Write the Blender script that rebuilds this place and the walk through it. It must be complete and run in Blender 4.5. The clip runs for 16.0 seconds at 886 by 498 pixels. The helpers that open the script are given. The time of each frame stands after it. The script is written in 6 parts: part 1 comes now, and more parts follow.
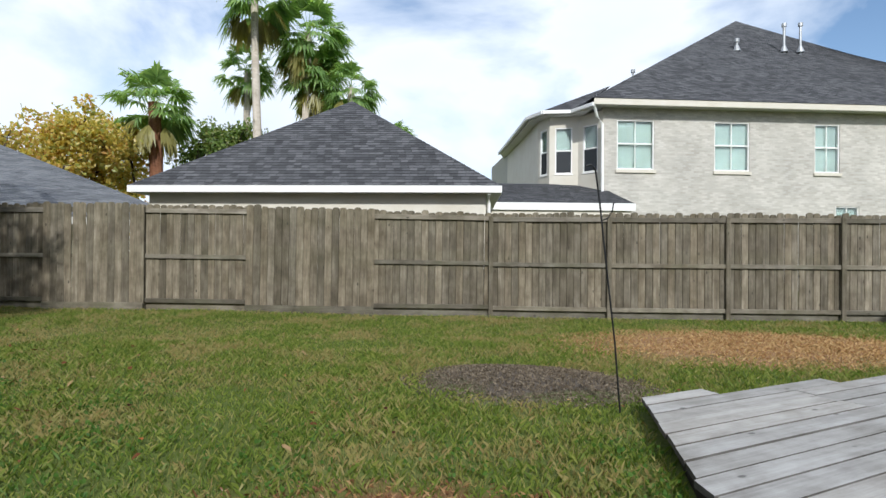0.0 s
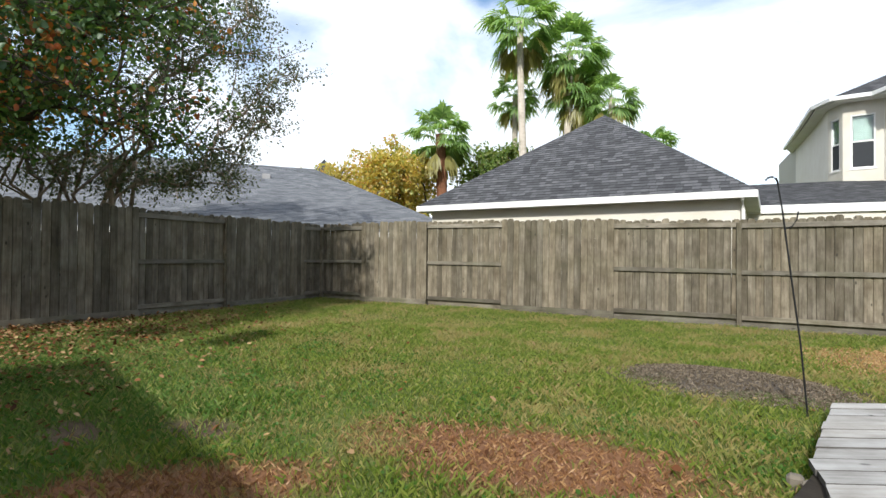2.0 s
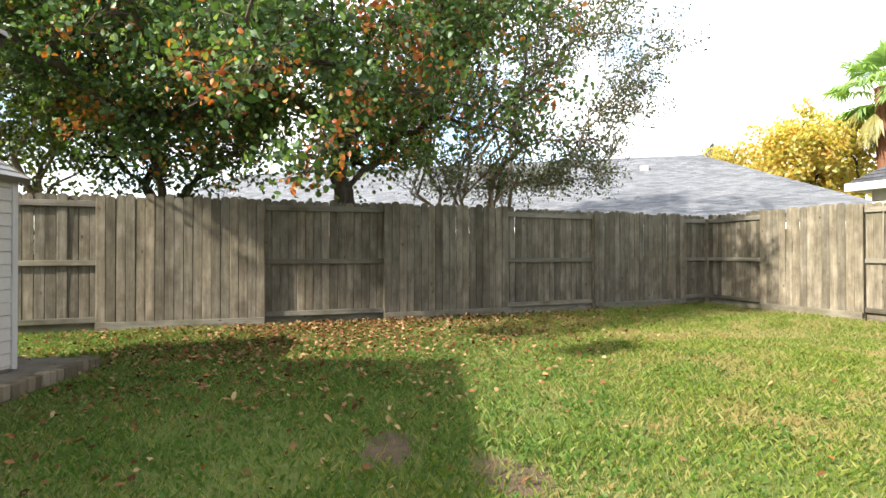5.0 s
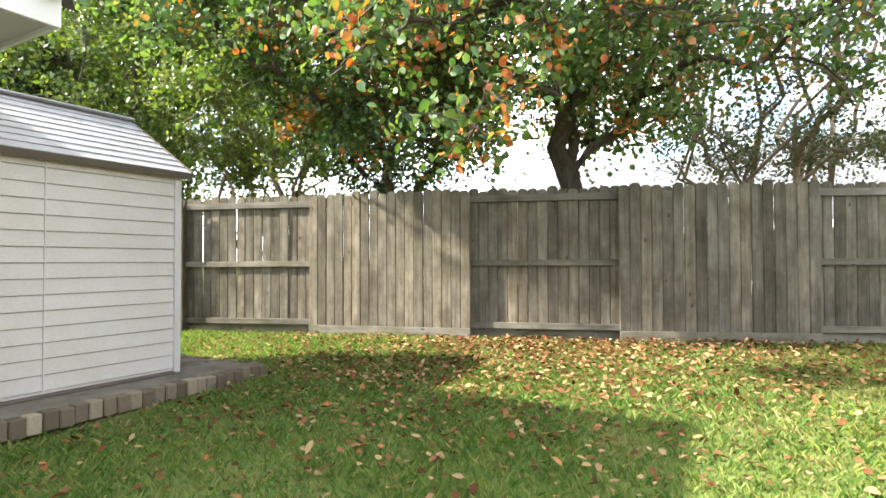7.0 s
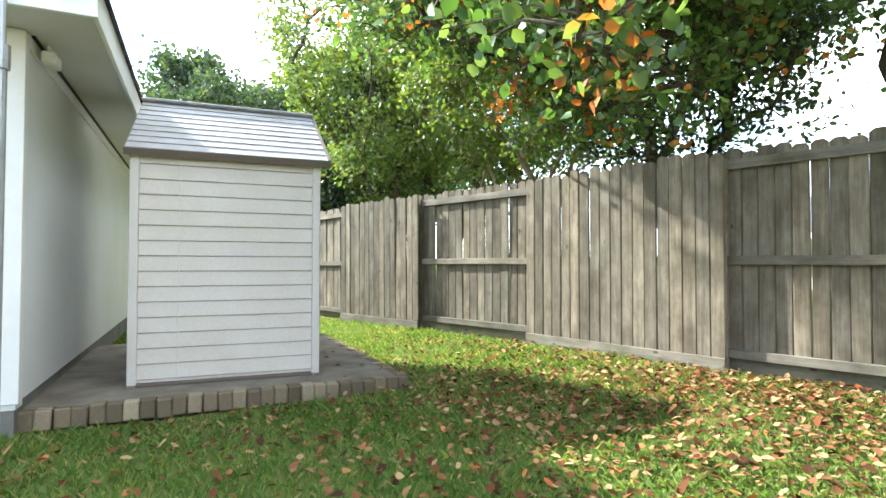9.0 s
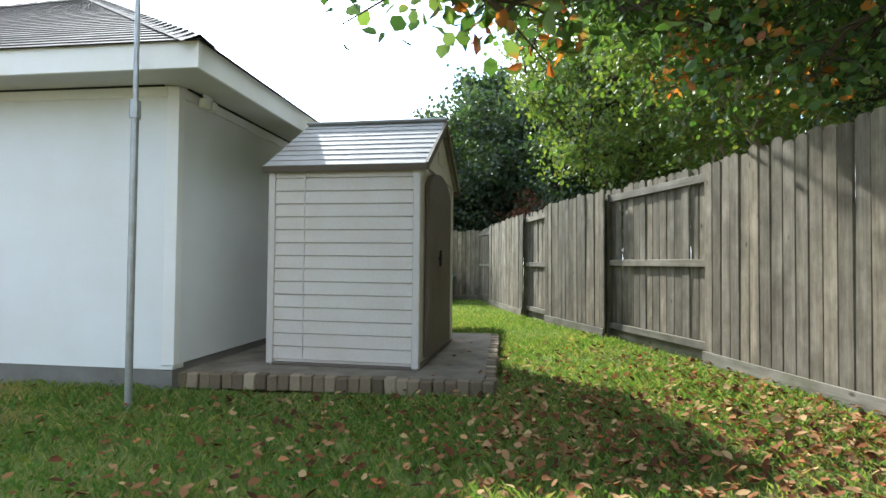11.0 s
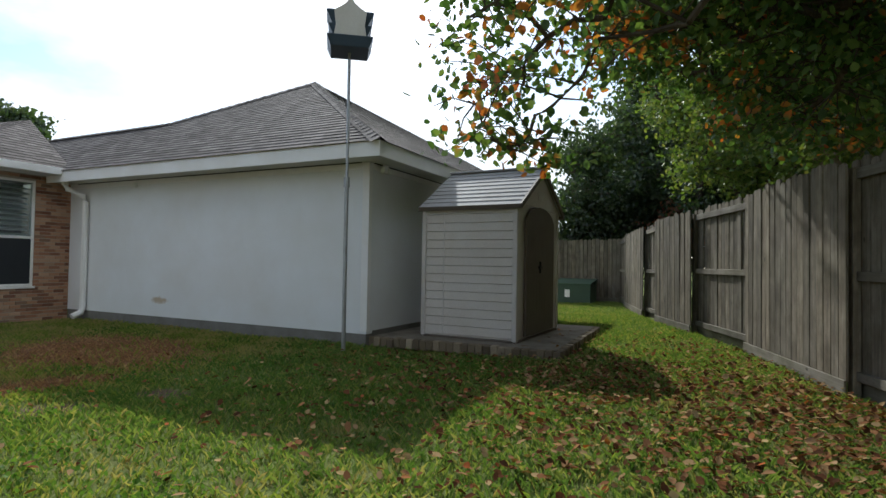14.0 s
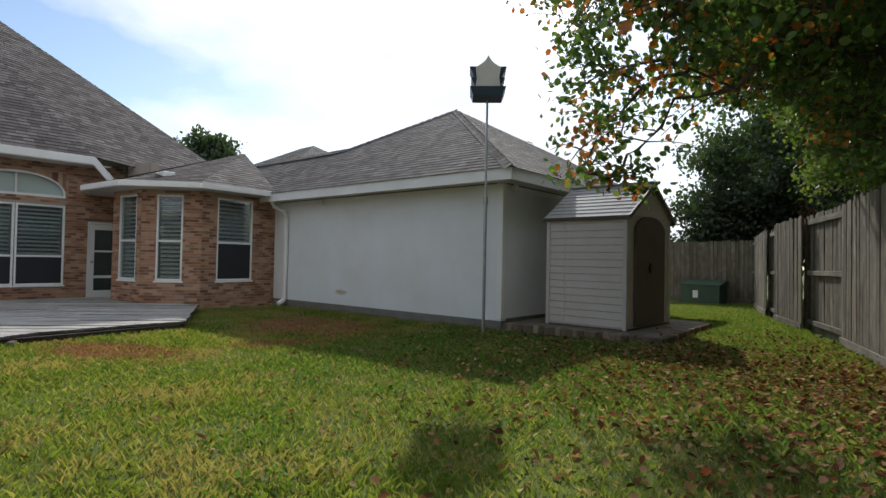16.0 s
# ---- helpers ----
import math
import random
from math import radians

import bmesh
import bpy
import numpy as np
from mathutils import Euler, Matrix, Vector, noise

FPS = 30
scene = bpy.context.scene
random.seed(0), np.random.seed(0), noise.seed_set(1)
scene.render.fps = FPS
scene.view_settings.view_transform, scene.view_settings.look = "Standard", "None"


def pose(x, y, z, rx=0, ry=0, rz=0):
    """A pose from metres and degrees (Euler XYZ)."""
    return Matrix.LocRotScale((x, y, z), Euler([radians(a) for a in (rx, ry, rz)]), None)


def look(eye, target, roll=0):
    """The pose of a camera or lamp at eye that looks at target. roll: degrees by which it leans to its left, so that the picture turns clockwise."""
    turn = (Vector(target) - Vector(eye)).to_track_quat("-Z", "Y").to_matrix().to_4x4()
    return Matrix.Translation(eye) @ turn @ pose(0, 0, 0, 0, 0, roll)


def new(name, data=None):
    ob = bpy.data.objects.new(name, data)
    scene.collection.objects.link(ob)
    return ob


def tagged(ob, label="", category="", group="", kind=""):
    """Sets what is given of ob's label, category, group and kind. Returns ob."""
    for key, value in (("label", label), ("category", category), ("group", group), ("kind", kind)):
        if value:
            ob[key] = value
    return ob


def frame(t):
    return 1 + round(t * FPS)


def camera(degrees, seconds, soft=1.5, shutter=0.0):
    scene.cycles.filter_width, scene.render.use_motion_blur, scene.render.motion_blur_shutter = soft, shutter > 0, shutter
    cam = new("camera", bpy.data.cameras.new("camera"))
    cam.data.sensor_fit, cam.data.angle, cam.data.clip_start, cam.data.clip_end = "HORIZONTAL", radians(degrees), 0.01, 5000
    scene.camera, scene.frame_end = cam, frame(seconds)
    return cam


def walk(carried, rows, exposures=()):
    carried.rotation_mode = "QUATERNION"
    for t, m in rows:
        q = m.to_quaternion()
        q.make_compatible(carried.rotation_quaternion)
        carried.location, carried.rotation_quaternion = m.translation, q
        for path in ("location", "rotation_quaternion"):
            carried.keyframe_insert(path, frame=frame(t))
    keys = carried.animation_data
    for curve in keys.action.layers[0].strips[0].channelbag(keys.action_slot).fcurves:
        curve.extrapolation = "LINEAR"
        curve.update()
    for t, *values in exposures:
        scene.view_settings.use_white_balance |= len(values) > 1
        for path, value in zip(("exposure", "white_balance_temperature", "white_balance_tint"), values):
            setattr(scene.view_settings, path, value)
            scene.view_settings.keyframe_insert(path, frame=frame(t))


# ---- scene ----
cam = camera(77.8, 16.0)
METRES, EYE, TILT, LEAN, TURN = 14.8, 1.2, 0.0, 0.0, 18.1
ROWS = [
    (0.0, 0.0, 0.0, 0.0, -0.0, 0.31, -0.41),
    (0.5, 0.0175, -0.0205, 0.001, 8.14, 0.6, -0.45),
    (1.0, 0.0333, -0.0425, 0.001, 15.78, 0.69, -0.42),
    (1.5, 0.0478, -0.0595, 0.0002, 22.26, 0.78, -0.43),
    (2.0, 0.064, -0.0715, -0.0003, 28.19, 0.94, -0.43),
    (2.5, 0.0701, -0.0763, 0.0004, 32.35, 0.96, -0.44),
    (3.0, 0.0708, -0.0752, -0.0002, 37.25, 0.99, -0.3),
    (3.5, 0.0642, -0.0659, -0.001, 43.84, 0.92, -0.21),
    (4.0, 0.0484, -0.045, -0.0002, 51.95, 0.75, -0.18),
    (6.5, -0.0694, 0.085, -0.0042, 88.73, 1.05, 0.28),
    (7.0, -0.11, 0.1027, -0.0069, 96.85, 1.32, 0.19),
    (7.5, -0.1481, 0.123, -0.0094, 106.14, 1.48, 0.16),
    (8.0, -0.1854, 0.14, -0.0103, 115.84, 1.52, 0.08),
    (8.5, -0.222, 0.1602, -0.0121, 125.26, 1.56, -0.01),
    (9.0, -0.2576, 0.1789, -0.0101, 133.81, 1.4, -0.15),
    (9.5, -0.2927, 0.1949, -0.0109, 143.31, 1.41, -0.28),
    (12.0, -0.4138, 0.2634, -0.0078, 174.56, 1.32, -0.68),
    (12.5, -0.4193, 0.296, -0.0059, 177.47, 1.44, -0.7),
    (13.0, -0.4196, 0.3354, -0.0052, 180.2, 1.51, -0.81),
    (13.5, -0.4187, 0.3731, -0.0031, 181.8, 1.47, -0.94),
    (14.0, -0.4161, 0.412, -0.0041, 183.82, 1.42, -0.96),
    (14.5, -0.4193, 0.4474, -0.0036, 185.95, 1.38, -1.08),
    (15.0, -0.4229, 0.4818, -0.0024, 189.37, 1.38, -1.03),
    (15.5, -0.4313, 0.5117, -0.002, 193.25, 1.28, -1.1),
    (16.0, -0.4418, 0.5441, -0.0028, 197.64, 1.2, -1.13),
]
EXPOSE = [(0.0, -0.06, 5950, 8), (1.5, 0.27, 6100, 8), (3.0, 0.5, 6400, 8), (4.0, 1.1, 6600, 9), (6.5, 2.02, 6750, 9), (7.4, 2.45, 6450, 8), (8.2, 2.52, 6200, 6), (9.5, 2.24, 6050, 5), (12.0, 1.25, 5900, 4), (13.0, 0.86, 6000, 5), (14.5, 0.03, 6150, 7), (16.0, 0.0, 6300, 9)]
walk(cam, [(t, pose(0, 0, EYE, TILT, LEAN, TURN) @ pose(METRES * x, METRES * y, METRES * z, 90 + pitch, roll, yaw)) for t, x, y, z, yaw, pitch, roll in ROWS], EXPOSE)

# ---- light ----
SUN_FROM = Vector((0.50, -0.87, 0.69)).normalized()
SUN_EL = math.asin(SUN_FROM.z)
SUN_AZ = math.atan2(SUN_FROM.x, SUN_FROM.y)
world = bpy.data.worlds.new("sky")
scene.world = world
world.use_nodes = True
wn, wl = world.node_tree.nodes, world.node_tree.links
wn.clear()
w_out = wn.new("ShaderNodeOutputWorld")
w_bg = wn.new("ShaderNodeBackground")
w_sky = wn.new("ShaderNodeTexSky")
w_sky.sky_type = "NISHITA"
w_sky.sun_disc = False
w_sky.sun_elevation, w_sky.sun_rotation = SUN_EL, SUN_AZ
w_sky.air_density, w_sky.dust_density = 1.0, 0.6
w_tc = wn.new("ShaderNodeTexCoord")
w_map = wn.new("ShaderNodeMapping")
w_map.inputs["Scale"].default_value = (1.0, 1.0, 1.9)
w_map.inputs["Location"].default_value = (0.35, 0.15, 0.2)
w_noise = wn.new("ShaderNodeTexNoise")
w_noise.inputs["Scale"].default_value = 1.9
w_noise.inputs["Detail"].default_value = 9
w_noise.inputs["Roughness"].default_value = 0.52
w_noise.inputs["Distortion"].default_value = 0.25
w_ramp = wn.new("ShaderNodeValToRGB")
w_ramp.color_ramp.elements[0].position, w_ramp.color_ramp.elements[0].color = 0.41, (0, 0, 0, 1)
w_ramp.color_ramp.elements[1].position, w_ramp.color_ramp.elements[1].color = 0.555, (1, 1, 1, 1)
w_shade = wn.new("ShaderNodeValToRGB")
w_shade.color_ramp.elements[0].position, w_shade.color_ramp.elements[0].color = 0.42, (12.5, 12.7, 13.2, 1)
w_shade.color_ramp.elements[1].position, w_shade.color_ramp.elements[1].color = 0.75, (10.0, 10.4, 11.2, 1)
w_mix = wn.new("ShaderNodeMix")
w_mix.data_type = "RGBA"
wl.new(w_tc.outputs["Generated"], w_map.inputs["Vector"])
wl.new(w_map.outputs["Vector"], w_noise.inputs["Vector"])
wl.new(w_noise.outputs["Fac"], w_ramp.inputs["Fac"])
wl.new(w_noise.outputs["Fac"], w_shade.inputs["Fac"])
wl.new(w_ramp.outputs["Color"], w_mix.inputs["Factor"])
w_gain = wn.new("ShaderNodeVectorMath")
w_gain.operation = "SCALE"
w_gain.inputs["Scale"].default_value = 1.6
wl.new(w_sky.outputs["Color"], w_gain.inputs[0])
wl.new(w_gain.outputs[0], w_mix.inputs["A"])
wl.new(w_shade.outputs["Color"], w_mix.inputs["B"])
wl.new(w_mix.outputs["Result"], w_bg.inputs["Color"])
w_bg.inputs["Strength"].default_value = 0.095
wl.new(w_bg.outputs["Background"], w_out.inputs["Surface"])

sun = new("sun", bpy.data.lights.new("sun", "SUN"))
sun.data.energy, sun.data.angle, sun.data.color = 4.4, radians(1.0), (1.0, 0.96, 0.89)
sun.matrix_world = look(SUN_FROM * 50, (0, 0, 0))


# ---- materials ----
def ramp_node(nt, stops):
    r = nt.nodes.new("ShaderNodeValToRGB")
    e = r.color_ramp.elements
    while len(e) < len(stops):
        e.new(0.5)
    for el, (p, c) in zip(e, stops):
        el.position, el.color = p, (*c, 1)
    return r


def noise_node(nt, vec, scale, detail=4, rough=0.55, stretch=None):
    n = nt.nodes.new("ShaderNodeTexNoise")
    n.inputs["Scale"].default_value, n.inputs["Detail"].default_value, n.inputs["Roughness"].default_value = scale, detail, rough
    if stretch:
        m = nt.nodes.new("ShaderNodeMapping")
        m.inputs["Scale"].default_value = stretch
        nt.links.new(vec, m.inputs["Vector"])
        vec = m.outputs["Vector"]
    nt.links.new(vec, n.inputs["Vector"])
    return n.outputs["Fac"]


def mixed(nt, fac, a, b, mode="MIX"):
    m = nt.nodes.new("ShaderNodeMix")
    m.data_type, m.blend_type = "RGBA", mode
    for key, v in (("Factor", fac), ("A", a), ("B", b)):
        s = [i for i in m.inputs if i.name == key and i.type == ("VALUE" if key == "Factor" else "RGBA")][0]
        if hasattr(v, "is_linked"):
            nt.links.new(v, s)
        else:
            s.default_value = v if key == "Factor" else (*v, 1)
    return [o for o in m.outputs if o.type == "RGBA"][0]


def maths(nt, op, a, b=0.0, clamp=False):
    m = nt.nodes.new("ShaderNodeMath")
    m.operation, m.use_clamp = op, clamp
    for i, v in enumerate((a, b)):
        if hasattr(v, "is_linked"):
            nt.links.new(v, m.inputs[i])
        else:
            m.inputs[i].default_value = v
    return m.outputs[0]


def base_mat(name, rough=0.8, metal=0.0, spec=0.3):
    m = bpy.data.materials.new(name)
    m.use_nodes = True
    nt = m.node_tree
    b = nt.nodes["Principled BSDF"]
    b.inputs["Roughness"].default_value, b.inputs["Metallic"].default_value = rough, metal
    b.inputs["Specular IOR Level"].default_value = spec
    tc = nt.nodes.new("ShaderNodeTexCoord")
    return m, nt, b, tc


def bumped(nt, b, height, strength=0.3, dist=0.01):
    n = nt.nodes.new("ShaderNodeBump")
    n.inputs["Strength"].default_value, n.inputs["Distance"].default_value = strength, dist
    nt.links.new(height, n.inputs["Height"])
    nt.links.new(n.outputs["Normal"], b.inputs["Normal"])


def painted(name, colour, rough=0.6, dirt=0.15, scale=3.0, metal=0.0, dirt_colour=None, bump=0.1, grain=60):
    """Paint, plastic or metal with soft stains and a fine grain."""
    m, nt, b, tc = base_mat(name, rough, metal)
    v = tc.outputs["Object"]
    f = noise_node(nt, v, scale, 6, 0.6)
    r = ramp_node(nt, [(0.35, (0, 0, 0)), (0.75, (1, 1, 1))])
    nt.links.new(f, r.inputs["Fac"])
    dc = dirt_colour or tuple(c * (1 - dirt) * (1, 0.97, 0.92)[i] for i, c in enumerate(colour))
    c = mixed(nt, r.outputs["Color"], colour, dc)
    g = noise_node(nt, v, grain, 3)
    c = mixed(nt, 0.12, c, g, "OVERLAY")
    nt.links.new(c, b.inputs["Base Color"])
    bumped(nt, b, g, bump, 0.004)
    return m


def wood(name, dark, mid, light, axis="Z", green=0.0, rough=0.85, spread=1.0, blotch=0.7):
    """Weathered board: grain along the axis, knots, stains, and a tone of its own for each piece."""
    m, nt, b, tc = base_mat(name, rough, 0, 0.15)
    v = tc.outputs["Object"]
    info = nt.nodes.new("ShaderNodeObjectInfo")
    add = nt.nodes.new("ShaderNodeVectorMath")
    add.operation = "ADD"
    comb = nt.nodes.new("ShaderNodeCombineXYZ")
    big = maths(nt, "MULTIPLY", info.outputs["Random"], 37.0)
    for i in range(3):
        nt.links.new(big, comb.inputs[i])
    nt.links.new(v, add.inputs[0])
    nt.links.new(comb.outputs[0], add.inputs[1])
    v2 = add.outputs[0]
    s = {"X": (0.7, 16, 16), "Y": (16, 0.7, 16), "Z": (16, 16, 0.7)}[axis]
    s2 = {"X": (2, 70, 70), "Y": (70, 2, 70), "Z": (70, 70, 2)}[axis]
    f1 = noise_node(nt, v2, 1.0, 5, 0.6, s)
    f2 = noise_node(nt, v2, 1.0, 3, 0.6, s2)
    blot = noise_node(nt, v2, 2.2, 5, 0.6)
    mott = noise_node(nt, v2, 1.0, 6, 0.68, {"X": (3, 9, 9), "Y": (9, 3, 9), "Z": (9, 9, 3)}[axis])
    f = maths(nt, "ADD", maths(nt, "ADD", maths(nt, "MULTIPLY", f1, 0.34), maths(nt, "MULTIPLY", f2, 0.22)), maths(nt, "MULTIPLY", mott, 0.44))
    r = ramp_node(nt, [(0.30, dark), (0.5, mid), (0.72, light)])
    nt.links.new(f, r.inputs["Fac"])
    br = ramp_node(nt, [(0.34, (0.45, 0.43, 0.38)), (0.6, (1, 1, 1))])
    nt.links.new(blot, br.inputs["Fac"])
    c = mixed(nt, blotch, r.outputs["Color"], br.outputs["Color"], "MULTIPLY")
    tone = ramp_node(nt, [(0.0, (0.62, 0.6, 0.57)), (0.45, (0.95, 0.95, 0.95)), (0.75, (1.05, 1.0, 0.93)), (1.0, (1.3, 1.28, 1.24))])
    nt.links.new(info.outputs["Random"], tone.inputs["Fac"])
    c = mixed(nt, spread, c, tone.outputs["Color"], "MULTIPLY")
    vor = nt.nodes.new("ShaderNodeTexVoronoi")
    vor.inputs["Scale"].default_value = 5.0
    mp = nt.nodes.new("ShaderNodeMapping")
    mp.inputs["Scale"].default_value = {"X": (0.5, 1, 1), "Y": (1, 0.5, 1), "Z": (1, 1, 0.5)}[axis]
    nt.links.new(v2, mp.inputs["Vector"])
    nt.links.new(mp.outputs[0], vor.inputs["Vector"])
    kn = ramp_node(nt, [(0.05, (1, 1, 1)), (0.1, (0, 0, 0))])
    nt.links.new(vor.outputs["Distance"], kn.inputs["Fac"])
    c = mixed(nt, maths(nt, "MULTIPLY", kn.outputs["Color"], 0.8), c, tuple(x * 0.4 for x in dark))
    if green:
        gm = ramp_node(nt, [(0.45, (0, 0, 0)), (0.7, (green, green, green))])
        nt.links.new(noise_node(nt, tc.outputs["Object"], 1.3, 4, 0.6, (1, 1, 0.4)), gm.inputs["Fac"])
        c = mixed(nt, gm.outputs["Color"], c, (0.17, 0.18, 0.09))
    nt.links.new(c, b.inputs["Base Color"])
    bumped(nt, b, f, 0.5, 0.006)
    return m


def brick_mat(name, stops, mortar, joints=True):
    """Brick by the piece (joints=False), or laid courses on a wall too far off to build."""
    m, nt, b, tc = base_mat(name, 0.9, 0, 0.15)
    v = tc.outputs["Object"]
    g = noise_node(nt, v, 45, 4)
    r = ramp_node(nt, stops)
    if joints:
        t = nt.nodes.new("ShaderNodeTexBrick")
        uv = nt.nodes.new("ShaderNodeUVMap")
        nt.links.new(uv.outputs[0], t.inputs["Vector"])
        t.inputs["Scale"].default_value = 1.0
        t.inputs["Brick Width"].default_value, t.inputs["Row Height"].default_value = 0.2, 0.0677
        t.inputs["Mortar Size"].default_value = 0.005
        t.inputs["Color1"].default_value, t.inputs["Color2"].default_value = (0, 0, 0, 1), (1, 1, 1, 1)
        nt.links.new(t.outputs["Color"], r.inputs["Fac"])
        big = noise_node(nt, uv.outputs[0], 0.8, 4)
        c = mixed(nt, t.outputs["Fac"], r.outputs["Color"], mortar)
        c = mixed(nt, 0.3, c, big, "OVERLAY")
        bumped(nt, b, maths(nt, "SUBTRACT", 1.0, t.outputs["Fac"]), 0.5, 0.006)
    else:
        info = nt.nodes.new("ShaderNodeObjectInfo")
        geo = nt.nodes.new("ShaderNodeNewGeometry")
        f = maths(nt, "FRACT", maths(nt, "ADD", info.outputs["Random"], geo.outputs["Random Per Island"]))
        nt.links.new(f, r.inputs["Fac"])
        c = r.outputs["Color"]
        bumped(nt, b, g, 0.4, 0.004)
    c = mixed(nt, 0.25, c, g, "OVERLAY")
    nt.links.new(c, b.inputs["Base Color"])
    return m


def shingle_mat(name, stops, streak, tab=0.31):
    m, nt, b, tc = base_mat(name, 0.9, 0, 0.2)
    uv = nt.nodes.new("ShaderNodeUVMap")
    t = nt.nodes.new("ShaderNodeTexBrick")
    nt.links.new(uv.outputs[0], t.inputs["Vector"])
    t.inputs["Scale"].default_value = 1.0
    t.inputs["Brick Width"].default_value, t.inputs["Row Height"].default_value = tab, 0.145
    t.inputs["Mortar Size"].default_value, t.inputs["Bias"].default_value = 0.004, 0.0
    t.inputs["Color1"].default_value, t.inputs["Color2"].default_value = (0, 0, 0, 1), (1, 1, 1, 1)
    t.offset = 0.37
    r = ramp_node(nt, stops)
    nt.links.new(t.outputs["Color"], r.inputs["Fac"])
    big = noise_node(nt, uv.outputs[0], 0.9, 5, 0.6)
    br = ramp_node(nt, [(0.35, streak), (0.7, (1, 1, 1))])
    nt.links.new(big, br.inputs["Fac"])
    c = mixed(nt, 0.8, r.outputs["Color"], br.outputs["Color"], "MULTIPLY")
    g = noise_node(nt, uv.outputs[0], 90, 2)
    c = mixed(nt, 0.35, c, g, "OVERLAY")
    c = mixed(nt, maths(nt, "MULTIPLY", t.outputs["Fac"], 0.6), c, (0.02, 0.02, 0.02))
    nt.links.new(c, b.inputs["Base Color"])
    bumped(nt, b, g, 0.4, 0.004)
    return m


def leaf_mat(name, greens, autumn=None, amount=0.5, thru=0.45, gloss=0.05):
    m = bpy.data.materials.new(name)
    m.use_nodes = True
    nt = m.node_tree
    nt.nodes.remove(nt.nodes["Principled BSDF"])
    out = nt.nodes["Material Output"]
    tc = nt.nodes.new("ShaderNodeTexCoord")
    geo = nt.nodes.new("ShaderNodeNewGeometry")
    r = ramp_node(nt, greens)
    nt.links.new(geo.outputs["Random Per Island"], r.inputs["Fac"])
    c = r.outputs["Color"]
    if autumn:
        ar = ramp_node(nt, autumn)
        nt.links.new(maths(nt, "FRACT", maths(nt, "MULTIPLY", geo.outputs["Random Per Island"], 7.3)), ar.inputs["Fac"])
        n = noise_node(nt, tc.outputs["Object"], 1.1, 3, 0.65)
        k = maths(nt, "ADD", n, maths(nt, "MULTIPLY", maths(nt, "FRACT", maths(nt, "MULTIPLY", geo.outputs["Random Per Island"], 31.7)), 0.16))
        mk = ramp_node(nt, [(1.0 - amount - 0.02, (0, 0, 0)), (1.0 - amount + 0.02, (1, 1, 1))])
        nt.links.new(k, mk.inputs["Fac"])
        c = mixed(nt, mk.outputs["Color"], c, ar.outputs["Color"])
    d = nt.nodes.new("ShaderNodeBsdfDiffuse")
    t = nt.nodes.new("ShaderNodeBsdfTranslucent")
    gl = nt.nodes.new("ShaderNodeBsdfGlossy")
    gl.inputs["Roughness"].default_value = 0.45
    nt.links.new(c, d.inputs["Color"])
    warm = mixed(nt, 1.0, c, (1.75, 1.75, 0.8), "MULTIPLY")
    nt.links.new(warm, t.inputs["Color"])
    a = nt.nodes.new("ShaderNodeMixShader")
    a.inputs[0].default_value = thru
    nt.links.new(d.outputs[0], a.inputs[1])
    nt.links.new(t.outputs[0], a.inputs[2])
    a2 = nt.nodes.new("ShaderNodeMixShader")
    a2.inputs[0].default_value = gloss
    nt.links.new(a.outputs[0], a2.inputs[1])
    nt.links.new(gl.outputs[0], a2.inputs[2])
    nt.links.new(a2.outputs[0], out.inputs["Surface"])
    return m


def glass_mat(name, tint, rough=0.03):
    m, nt, b, tc = base_mat(name, rough, 0, 0.6)
    g = noise_node(nt, tc.outputs["Object"], 2.0, 2)
    c = mixed(nt, maths(nt, "MULTIPLY", g, 0.5), tint, tuple(x * 0.7 for x in tint))
    nt.links.new(c, b.inputs["Base Color"])
    b.inputs["Transmission Weight"].default_value = 0.95
    b.inputs["IOR"].default_value = 1.45
    return m


FENCE = wood("fence_wood", (0.062, 0.053, 0.042), (0.172, 0.147, 0.112), (0.345, 0.307, 0.246), "Z", 0.35)
RAIL = wood("fence_rail_wood", (0.10, 0.088, 0.07), (0.19, 0.17, 0.138), (0.31, 0.285, 0.24), "X", 0.2)
DECK = wood("deck_wood", (0.23, 0.215, 0.20), (0.38, 0.365, 0.345), (0.52, 0.505, 0.485), "X", 0.0, 0.85, 0.45, 0.5)
# weathered edge wood, darkened further to put the joints' shade into its colour
DECKEDGE = wood("weathered_shaded_board_edge", (0.08, 0.073, 0.066), (0.14, 0.13, 0.12), (0.22, 0.205, 0.19), "X")
DARKWOOD = wood("deck_frame_wood", (0.03, 0.025, 0.02), (0.06, 0.05, 0.04), (0.1, 0.09, 0.07), "X")
STUCCO = painted("white_wall_paint", (0.74, 0.75, 0.75), 0.7, 0.10, 0.8)
TRIM = painted("white_trim_paint", (0.80, 0.79, 0.77), 0.5, 0.10, 1.5)
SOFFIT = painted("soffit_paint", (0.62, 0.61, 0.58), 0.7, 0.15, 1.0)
CREAM = painted("cream_trim_paint", (0.60, 0.56, 0.48), 0.55, 0.1, 1.5)
BEIGE = painted("beige_wall_paint", (0.64, 0.60, 0.52), 0.75, 0.1, 1.0)
CONCRETE = painted("concrete", (0.20, 0.172, 0.135), 0.9, 0.55, 3.2, bump=0.4, grain=35)
FOOTING = painted("grey_footing_concrete", (0.21, 0.20, 0.18), 0.9, 0.35, 2.5, bump=0.4, grain=35)
SHED = painted("shed_resin", (0.56, 0.52, 0.475), 0.6, 0.08, 2.0, bump=0.2, grain=40)
